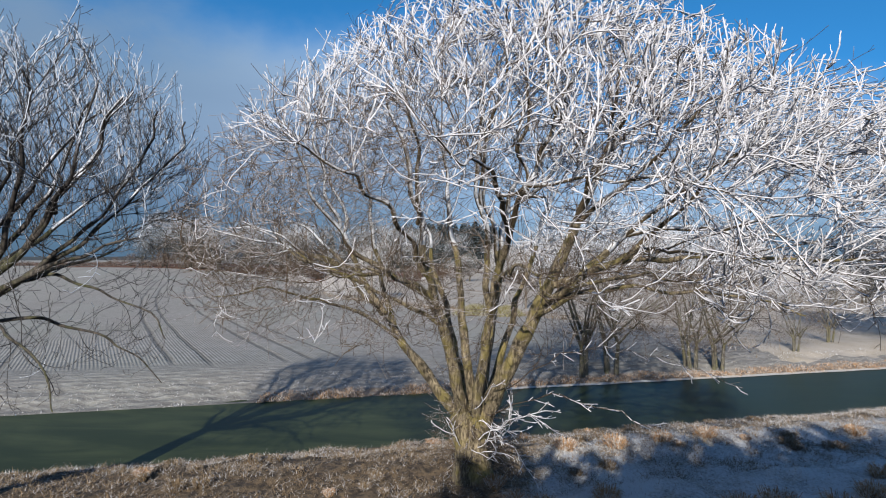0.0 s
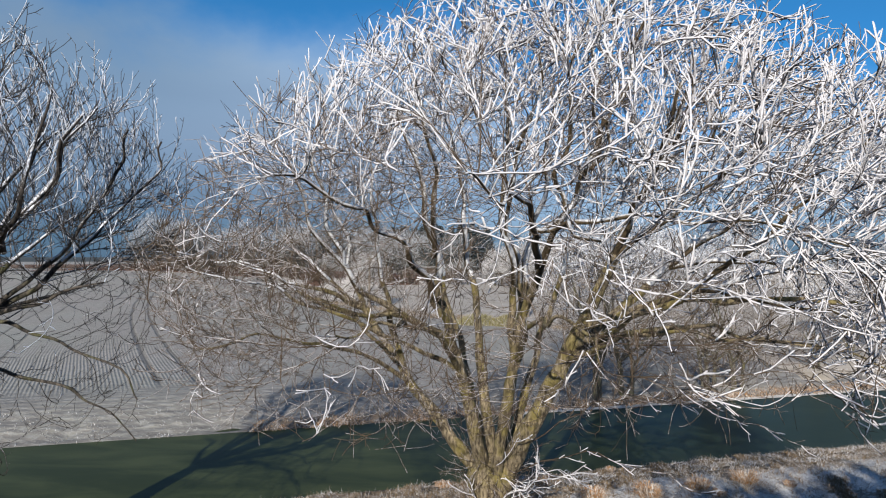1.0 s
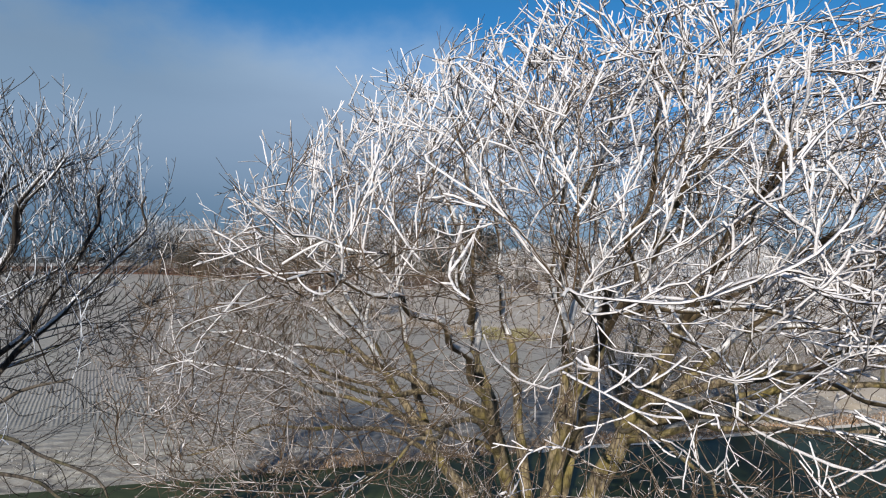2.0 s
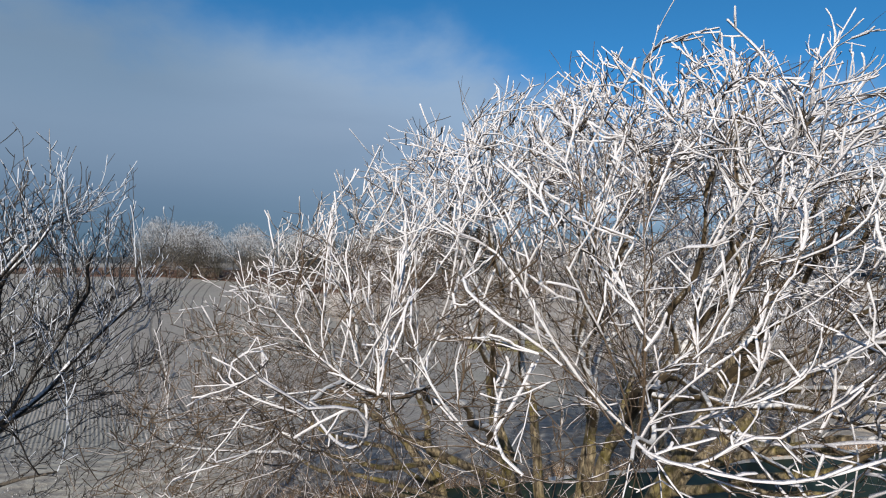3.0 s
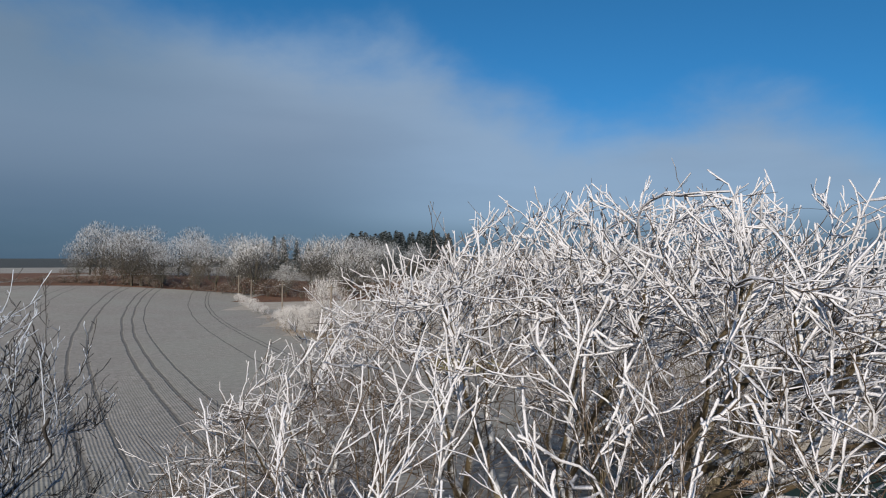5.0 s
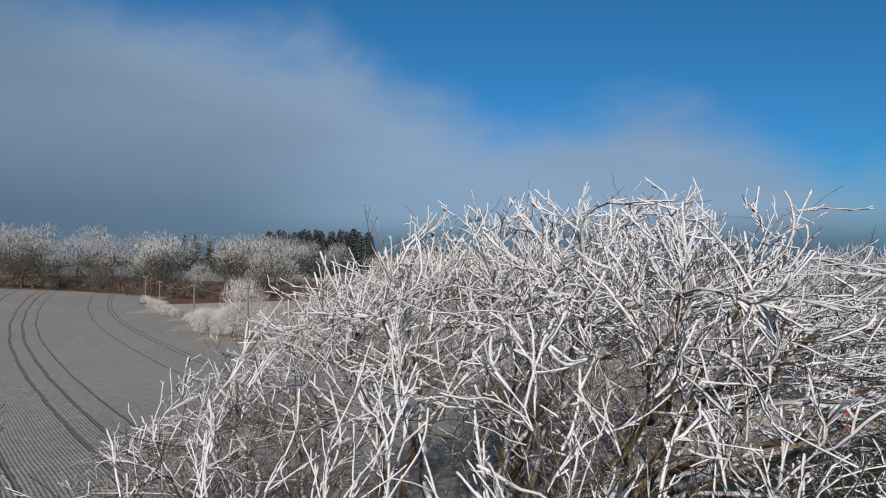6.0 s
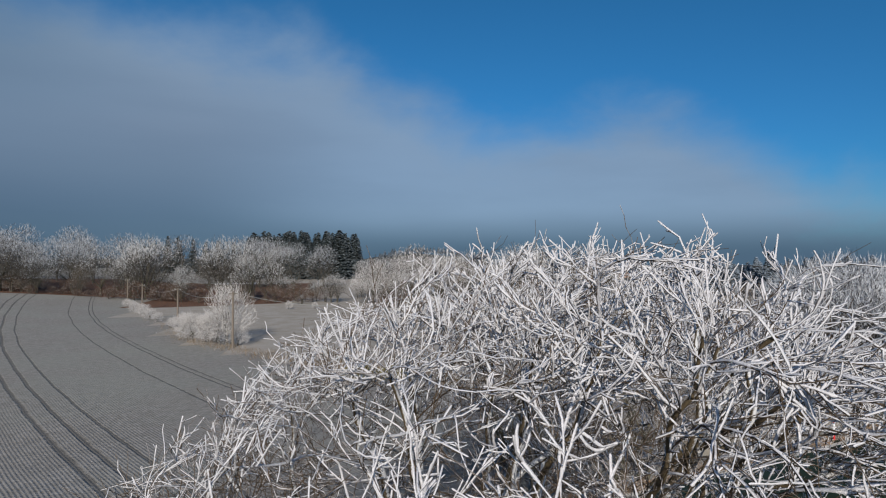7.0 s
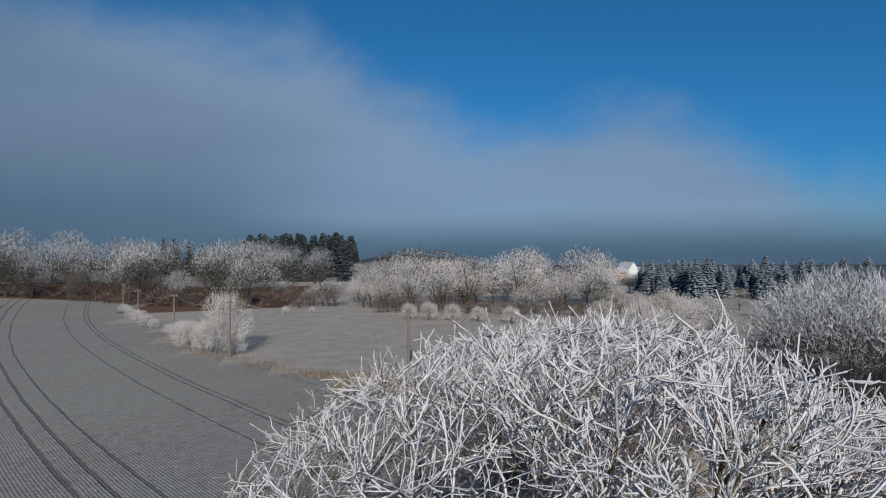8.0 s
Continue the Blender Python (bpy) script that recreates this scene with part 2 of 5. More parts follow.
def grass_ground_material(name, frost, straw, earth, amount, relief=0.08):
    m, n, b, p = material(name)
    grain = n.noise(p, 22, 5, 0.75)
    tuft = n.noise(p, 3.2, 4, 0.6)
    patch = n.noise(p, 0.5, 4, 0.6)
    col = n.mix(n.step(tuft, 0.38, 0.62), earth, straw)
    cover = n.math("ADD", n.math("MULTIPLY_ADD", grain, 0.9, -0.45), n.math("MULTIPLY_ADD", patch, 0.8, amount - 0.4))
    col = n.mix(n.step(cover, 0.2, 0.55), col, frost)
    finish(n, b, col, 0.95, n.math("ADD", grain, n.math("MULTIPLY", tuft, 2.0)), relief, 0.9)
    return m


FIELD = field_material()


def near_bank_material():
    """Matted straw on the open bank, and short grass white with frost further along it."""
    m, n, b, p = material("near_bank")
    s = n.add("ShaderNodeSeparateXYZ")
    n.put(s.inputs[0], p)
    grain, tuft, patch = n.noise(p, 16, 6, 0.8), n.noise(p, 4.5, 5, 0.65), n.noise(p, 0.5, 4, 0.6)
    loose = n.math("MULTIPLY_ADD", n.noise(p, 0.8, 4, 0.6), 2.4, -1.2)
    u = n.math("MULTIPLY_ADD", s.outputs[0], -0.32, s.outputs[1])
    white = n.math("MULTIPLY", n.step(n.math("ADD", s.outputs[0], loose), 0.4, 2.0), n.step(n.math("ADD", u, n.math("MULTIPLY", loose, 0.5)), 1.7, 2.7, 1.0, 0.0))
    base = n.mix(n.step(tuft, 0.38, 0.62), n.mix(white, (0.05, 0.036, 0.024), (0.10, 0.08, 0.055)), n.mix(white, (0.18, 0.125, 0.07), (0.30, 0.23, 0.14)))
    cover = n.math("ADD", n.math("MULTIPLY_ADD", grain, 0.9, -0.45), n.math("MULTIPLY_ADD", patch, 0.8, n.math("MULTIPLY_ADD", white, 0.34, -0.28)))
    col = n.mix(n.step(cover, 0.2, 0.55), base, n.mix(white, (0.50, 0.48, 0.46), (0.66, 0.66, 0.66)))
    finish(n, b, col, 0.95, n.math("ADD", grain, n.math("MULTIPLY", tuft, 2.0)), 0.08, 0.9)
    return m


NEAR_GRASS = near_bank_material()
BANK_GRASS = grass_ground_material("straw_bank", (0.38, 0.365, 0.35), (0.15, 0.108, 0.062), (0.05, 0.036, 0.024), 0.22)
PASTURE = grass_ground_material("frosted_pasture", (0.40, 0.352, 0.298), (0.325, 0.278, 0.215), (0.285, 0.243, 0.18), 0.4, 0.004)
RED_VERGE = grass_ground_material("red_brown_bracken", (0.20, 0.135, 0.095), (0.185, 0.082, 0.036), (0.085, 0.040, 0.022), -0.05)
FAR_WOODS = grass_ground_material("distant_woodland", (0.07, 0.08, 0.085), (0.05, 0.055, 0.05), (0.03, 0.037, 0.037), 0.1)


def blade_material(name, a, bcol, frost, share):
    m, n, b, p = material(name)
    g = n.add("ShaderNodeNewGeometry").outputs["Random Per Island"]
    col = n.mix(g, a, bcol)
    col = n.mix(n.step(n.math("ADD", n.noise(p, 14, 3, 0.7), n.math("MULTIPLY_ADD", g, 0.4, share - 0.7)), 0.42, 0.62), col, frost)
    finish(n, b, col, 0.85)
    return m


STRAW = blade_material("dry_grass", (0.24, 0.165, 0.088), (0.085, 0.058, 0.034), (0.46, 0.44, 0.42), 0.40)
ORANGE = blade_material("orange_grass", (0.42, 0.23, 0.095), (0.19, 0.115, 0.055), (0.58, 0.52, 0.46), 0.48)
MOSSY = blade_material("mossy_grass", (0.22, 0.19, 0.06), (0.14, 0.12, 0.05), (0.42, 0.39, 0.32), 0.42)
HOAR = blade_material("hoar_grass", (0.34, 0.28, 0.20), (0.20, 0.145, 0.085), (0.60, 0.59, 0.58), 0.64)


HOAR_ICE = grass_ground_material("rim_ice", (0.52, 0.50, 0.46), (0.40, 0.37, 0.32), (0.30, 0.27, 0.22), 0.5, 0.02)


def water_material():
    """Thin dull ice over green water."""
    m, n, b, p = material("canal_water")
    ripple = n.noise(n.scaled(p, (1, 2.2, 1)), 3.0, 3, 0.5)
    murk = n.noise(n.scaled(p, (0.35, 1.1, 1)), 0.9, 5, 0.6, 0.5)
    col = n.mix(n.step(murk, 0.35, 0.7), (0.026, 0.034, 0.012), (0.052, 0.062, 0.024))
    s = n.add("ShaderNodeSeparateXYZ")
    n.put(s.inputs[0], p)
    # darker teal eastwards: reflection and shade put into the water's colour
    col = n.mix(n.step(n.math("MULTIPLY_ADD", murk, 6.0, s.outputs[0]), 3.0, 10.0, 0.0, 0.75), col, (0.016, 0.030, 0.022))
    finish(n, b, col, 0.38, ripple, 0.01, 0.12)
    b.inputs["Specular IOR Level"].default_value = 0.05
    return m


WATER = water_material()


def plain_material(name, colour, rough=0.7, metal=0.0, scale=12.0, vary=0.35):
    m, n, b, p = material(name)
    g = n.noise(p, scale, 4, 0.6)
    col = n.mix(g, tuple(c * (1 - vary) for c in colour), tuple(min(1.0, c * (1 + vary)) for c in colour))
    finish(n, b, col, rough, g, 0.01, 0.3)
    b.inputs["Metallic"].default_value = metal
    return m


POLE_WOOD = plain_material("weathered_pole", (0.17, 0.14, 0.11), 0.9)
WIRE = plain_material("wire", (0.30, 0.30, 0.28), 0.6)
PLASTER = plain_material("cream_plaster", (0.80, 0.77, 0.69), 0.9)
PINK = plain_material("salmon_plaster", (0.62, 0.37, 0.25), 0.9)
ROOF = plain_material("roof_tile", (0.36, 0.37, 0.38), 0.85)
PANE = plain_material("window_pane", (0.05, 0.06, 0.08), 0.15)
SHED = plain_material("shed_board", (0.14, 0.11, 0.09), 0.9)
RED = plain_material("red_paint", (0.62, 0.03, 0.03), 0.5, vary=0.12)
WHITE = plain_material("white_paint", (0.75, 0.75, 0.74), 0.5, vary=0.08)


# ---- building blocks ----
def mesh_of(name, verts, faces, mats, slots=None, smooth=False):
    me = bpy.data.meshes.new(name)
    me.from_pydata(verts, [], faces)
    for m in mats:
        me.materials.append(m)
    if slots is not None:
        me.polygons.foreach_set("material_index", slots)
    if smooth:
        me.polygons.foreach_set("use_smooth", [True] * len(me.polygons))
    me.update()
    return me


def part(name, bm, mat, parent, label=""):
    me = bpy.data.meshes.new(name)
    bm.to_mesh(me)
    bm.free()
    me.materials.append(mat)
    ob = new(name, me)
    ob.parent = parent
    return tagged(ob, label) if label else ob


def mesh_part(name, me, parent, label=""):
    ob = new(name, me)
    ob.parent = parent
    return tagged(ob, label) if label else ob


def box(bm, size, at, bevel=0.0):
    made = bmesh.ops.create_cube(bm, size=1.0, matrix=Matrix.Translation(at) @ Matrix.Diagonal((*size, 1)))
    if bevel:
        edges = {e for v in made["verts"] for e in v.link_edges}
        bmesh.ops.bevel(bm, geom=list(edges), offset=bevel, segments=2, affect="EDGES")


def tubes(name, paths, sides, mat, smooth=True):
    """One mesh of many tapering tubes. A path is a list of (x, y, z, radius)."""
    verts, quads, base = [], [], 0
    ring = np.array([(math.cos(2 * math.pi * k / sides), math.sin(2 * math.pi * k / sides)) for k in range(sides)])
    for path in paths:
        a = np.asarray(path, dtype=float)
        p, r = a[:, :3], a[:, 3]
        n = len(p)
        t = np.gradient(p, axis=0)
        t /= np.linalg.norm(t, axis=1)[:, None] + 1e-9
        mean = t.mean(axis=0)
        ref = np.array((1.0, 0, 0)) if abs(mean[0]) < 0.6 * np.linalg.norm(mean) else np.array((0, 0, 1.0))
        e1 = np.cross(t, ref)
        e1 /= np.linalg.norm(e1, axis=1)[:, None] + 1e-9
        e2 = np.cross(t, e1)
        v = p[:, None, :] + r[:, None, None] * (ring[None, :, :1] * e1[:, None, :] + ring[None, :, 1:] * e2[:, None, :])
        verts.append(v.reshape(-1, 3))
        i, k = np.meshgrid(np.arange(n - 1), np.arange(sides), indexing="ij")
        k2 = (k + 1) % sides
        q = np.stack((i * sides + k, i * sides + k2, (i + 1) * sides + k2, (i + 1) * sides + k), axis=-1).reshape(-1, 4) + base
        quads.append(q)
        base += n * sides
    me = bpy.data.meshes.new(name)
    v = np.concatenate(verts)
    q = np.concatenate(quads)
    me.vertices.add(len(v))
    me.vertices.foreach_set("co", v.ravel())
    me.loops.add(q.size)
    me.loops.foreach_set("vertex_index", q.ravel().astype(np.int32))
    me.polygons.add(len(q))
    me.polygons.foreach_set("loop_start", np.arange(0, q.size, 4, dtype=np.int32))
    me.polygons.foreach_set("use_smooth", np.full(len(q), smooth))
    me.materials.append(mat)
    me.update(calc_edges=True)
    return me


# ---- ground and water ----
def ease(a, b, v):
    t = min(1.0, max(0.0, (v - a) / (b - a)))
    return t * t * (3 - 2 * t)


SLANT = 0.32          # the canal runs along (1, SLANT)


def ground_z(x, y):
    u = y - SLANT * x
    if u < 5.2:
        z = -0.95 * ease(0.8, 6.4, u)
    elif u < 9.6:
        z = -1.3
    else:
        z = -0.95 + 0.85 * ease(9.0, 15.0, u)
    if u > 12:
        z -= 0.010 * min(u - 12, 110)
    z += 3.0 * ease(35, 85, -x) * ease(30, 100, y)
    z -= 8.0 * ease(20, 200, x) * ease(60, 300, y)
    z -= 26.0 * ease(300, 1500, y) * ease(-100, 250, x) + 40.0 * ease(1200, 4200, y)
    z += 20.0 * math.exp(-((x - 88) / 75) ** 2 - ((y - 640) / 120) ** 2)
    return z


def spread(lo, hi, step, far):
    """Grid lines: even steps from lo to hi, and growing ones out to far on both sides."""
    out = list(np.arange(lo, hi + step / 2, step))
    s = step
    while out[-1] < far:
        s *= 1.22
        out.append(out[-1] + s)
    s = step
    while out[0] > -far:
        s *= 1.22
        out.insert(0, out[0] - s)
    return out


def hedge_y(x):
    """The field's eastern edge, a low ditch bank that runs out from the canal to the wood."""
    pts = [(-46, 116), (-32, 88), (-20, 61.5), (-13, 52), (-5, 42), (0.5, 39), (8, 31), (14, 18)]
    for (x0, y0), (x1, y1) in zip(pts, pts[1:]):
        if x0 <= x <= x1:
            return y0 + (y1 - y0) * (x - x0) / (x1 - x0)
    return 1e6 if x < -46 else -1e6


def ground():
    xs, us = spread(-18, 22, 0.3, 4200), spread(-9, 13.5, 0.2, 4600)
    verts, faces, slots = [], [], []
    for u in us:
        for x in xs:
            y = u + SLANT * x
            z = ground_z(x, y)
            if -20 < u < 13 and not 4.4 < u < 11.0 and abs(x) < 60:
                z += 0.13 * (noise.noise((x * 0.9, y * 0.9, 0)) + 0.8 * noise.noise((x * 2.7, y * 2.7, 3)))
            verts.append((x, y, z))
    nx = len(xs)
    for j in range(len(us) - 1):
        for i in range(nx - 1):
            faces.append((j * nx + i, j * nx + i + 1, (j + 1) * nx + i + 1, (j + 1) * nx + i))
            u, x = (us[j] + us[j + 1]) / 2, (xs[i] + xs[i + 1]) / 2
            y = u + SLANT * x
            jig = 0.35 * noise.noise((x * 0.8, y * 0.8, 7))
            if u < 6:
                s = 0
            elif u < 10.7:
                s = 1
            elif y > 300:
                s = 5
            elif y > 119.5 - 0.24 * max(x + 45, 0) + 0.06 * max(-45 - x, 0) and y < 190 and x < -14:
                s = 4
            elif x < 14 and y < hedge_y(x) or u < 12.3 + jig:
                s = 2
            else:
                s = 3
            slots.append(s)
    me = mesh_of("ground", verts, faces, [NEAR_GRASS, BANK_GRASS, FIELD, PASTURE, RED_VERGE, FAR_WOODS], slots, True)
    return tagged(new("ground", me), "frost-covered farmland with grassy canal banks and drilled field", "ground", kind="structure")


ground()


def canal():
    verts, faces = [], []
    xs = spread(-30, 40, 2.0, 2500)
    for x in xs:
        verts += [(x, 3.9 + SLANT * x, -0.75), (x, 12.0 + SLANT * x, -0.75)]
    for i in range(len(xs) - 1):
        faces.append((2 * i, 2 * i + 2, 2 * i + 3, 2 * i + 1))
    me = mesh_of("water", verts, faces, [WATER])
    return tagged(new("water", me), "still dark green canal water between grassy banks", "water", kind="structure")


canal()


def ice_edge():
    """The pale rim of ice along the far bank."""
    rng = random.Random(3)
    verts, faces, n = [], [], 0
    x = 1.0
    while x < 60:
        inner = 10.72 - 0.10 * noise.noise((x * 0.7, 0, 0)) - rng.uniform(0, 0.05)
        verts += [(x, inner + SLANT * x, -0.735), (x, 10.98 + SLANT * x, -0.715)]
        n += 1
        x += 0.35
    for i in range(n - 1):
        faces.append((2 * i, 2 * i + 2, 2 * i + 3, 2 * i + 1))
    return tagged(new("ice_edge", mesh_of("ice_edge", verts, faces, [HOAR_ICE])), "pale rim of ice along the far bank", "ice", kind="structure")


ice_edge()


# ---- trees ----
def wander(rng, p, d, length, n, r0, r1, up, wob):
    """A curving shoot from p along d."""
    p, d = Vector(p), Vector(d).normalized()
    bend = Vector((rng.gauss(0, wob), rng.gauss(0, wob), rng.gauss(0, wob)))
    zig = Vector((rng.gauss(0, wob), rng.gauss(0, wob), rng.gauss(0, wob))) * 0.9
    out = [(*p, r0)]
    for i in range(1, n + 1):
        zig = -zig
        d = (d + bend * 0.6 + zig + Vector((rng.gauss(0, wob), rng.gauss(0, wob), rng.gauss(0, wob) + up)) * 0.8).normalized()
        p = p + d * (length / n)
        out.append((*p, r0 + (r1 - r0) * i / n))
    return out


def smooth_path(points, n):
    """A curve through the points of a limb (x, y, z, radius)."""
    a = np.array(points, dtype=float)
    out = []
    m = len(a)
    for s in range(n + 1):
        f = s / n * (m - 1)
        i = min(int(f), m - 2)
        t = f - i
        p0, p1, p2, p3 = a[max(i - 1, 0)], a[i], a[i + 1], a[min(i + 2, m - 1)]
        out.append(tuple(0.5 * (2 * p1 + (p2 - p0) * t + (2 * p0 - 5 * p1 + 4 * p2 - p3) * t * t + (3 * p1 - p0 - 3 * p2 + p3) * t ** 3)))
    return out


def grow(seeds, targets, step, reach, kill, lean, keep, wob, seed):
    """Let twigs grow from the seed points towards the targets, each taking what lies nearest to it.
    Gives the points, each one's parent (-1 for a seed) and the limb that it stands on."""
    rng = random.Random(seed)
    pos = [Vector(p) for p, d, k in seeds]
    way = [Vector(d) for p, d, k in seeds]
    limb = [k for p, d, k in seeds]
    parent = [-1] * len(pos)
    kids = [0] * len(pos)
    left = [[Vector(t), 1e9, -1] for t in targets]
    fresh = range(len(pos))
    for turn in range(90):
        tree = KDTree(len(fresh))
        for i in fresh:
            tree.insert(pos[i], i)
        tree.balance()
        pull, rest = {}, []
        for t in left:
            co, i, dist = tree.find(t[0])
            if dist < t[1]:
                t[1], t[2] = dist, i
            if t[1] < kill:
                continue
            rest.append(t)
            if t[1] < reach:
                pull.setdefault(t[2], []).append(t)
        left = rest
        start = len(pos)
        for i, near in pull.items():
            if kids[i] > 2:
                continue
            d = Vector((0, 0, 0))
            for t in near:
                d += (t[0] - pos[i]).normalized()
            if d.length < 0.2 * len(near):
                d = near[0][0] - pos[i]
            d = d.normalized() + way[i] * (keep if parent[i] >= 0 else keep * 0.5) + lean(pos[i])
            d += Vector((rng.gauss(0, wob), rng.gauss(0, wob), rng.gauss(0, wob)))
            d.normalize()
            kids[i] += 1
            pos.append(pos[i] + d * step)
            way.append(d)
            limb.append(limb[i])
            parent.append(i)
            kids.append(0)
        fresh = range(start, len(pos))
        if not left or start == len(pos):
            break
    return pos, parent, limb


def chains(pos, parent, limb, tip_radius, power):
    """Split the grown twigs into runs from fork to fork, each along its stoutest child: (limb, radii and points, order)."""
    n = len(pos)
    load, height = [0.0] * n, [0] * n
    child = [[] for _ in range(n)]
    for i in range(n - 1, -1, -1):
        wood = (load[i] if load[i] else tip_radius ** power)
        load[i] = wood
        if parent[i] >= 0:
            load[parent[i]] += wood
            height[parent[i]] = max(height[parent[i]], height[i] + 1)
            child[parent[i]].append(i)
    soft = list(pos)
    for i in range(n):
        if parent[i] >= 0 and child[i]:
            m = max(child[i], key=lambda c: load[c])
            soft[i] = pos[i] * 0.5 + (pos[parent[i]] + pos[m]) * 0.25
    out = []
    heads = [c for i in range(n) if parent[i] < 0 for c in child[i]]
    while heads:
        i = heads.pop()
        run, p = [], parent[i]
        run.append((*soft[p], load[i] ** (1 / power)))
        while True:
            run.append((*soft[i], load[i] ** (1 / power)))
            if not child[i]:
                break
            m = max(child[i], key=lambda c: (load[c], height[c]))
            heads += [c for c in child[i] if c != m]
            i = m
        out.append((limb[p], run))
    return out


def spurs_on(rng, path, gap, length, angle, radius, up, skip=0.0):
    """Short shoots that stand off a twig, turn about from side to side."""
    made = []
    a = Vector((rng.gauss(0, 1), rng.gauss(0, 1), rng.gauss(0, 1)))
    run = rng.uniform(0.3, 1.0) * gap
    for p0, p1 in zip(path, path[1:]):
        q0, q1 = Vector(p0[:3]), Vector(p1[:3])
        seg = (q1 - q0).length
        while run < seg:
            t = (q1 - q0) / seg
            side = (a - t * a.dot(t)).normalized()
            a = -a + Vector((rng.gauss(0, 0.5), rng.gauss(0, 0.5), rng.gauss(0, 0.5)))
            ang = radians(rng.uniform(*angle))
            d = t * math.cos(ang) + side * math.sin(ang) + Vector((0, 0, up))
            if rng.random() >= skip:
                l = length[0] + (length[1] - length[0]) * rng.random() ** 1.7
                k = max(2, int(l / 0.10))
                p, row = q0 + t * run, []
                r = radius * rng.uniform(0.75, 1.2)
                row.append((*p, r))
                d.normalize()
                for _ in range(k):
                    d = (d + t * 0.10 + Vector((rng.gauss(0, 0.15), rng.gauss(0, 0.15), rng.gauss(0.03, 0.15)))).normalized()
                    p = p + d * (l / k)
                    row.append((*p, r * rng.uniform(0.85, 1.12)))
                made.append(row)
            run += gap * rng.uniform(0.6, 1.5)
        run -= seg
    return made


def blunt(rng, path, coat):
    """Lumpy rime round a twig, closed off at its tip."""
    rows = [(x, y, z, (r + coat) * rng.uniform(0.82, 1.2)) for x, y, z, r in path]
    a, b = Vector(rows[-2][:3]), Vector(rows[-1][:3])
    e = b + (b - a).normalized() * rows[-1][3] * 1.2
    return rows + [(*e, rows[-1][3] * 0.35)]


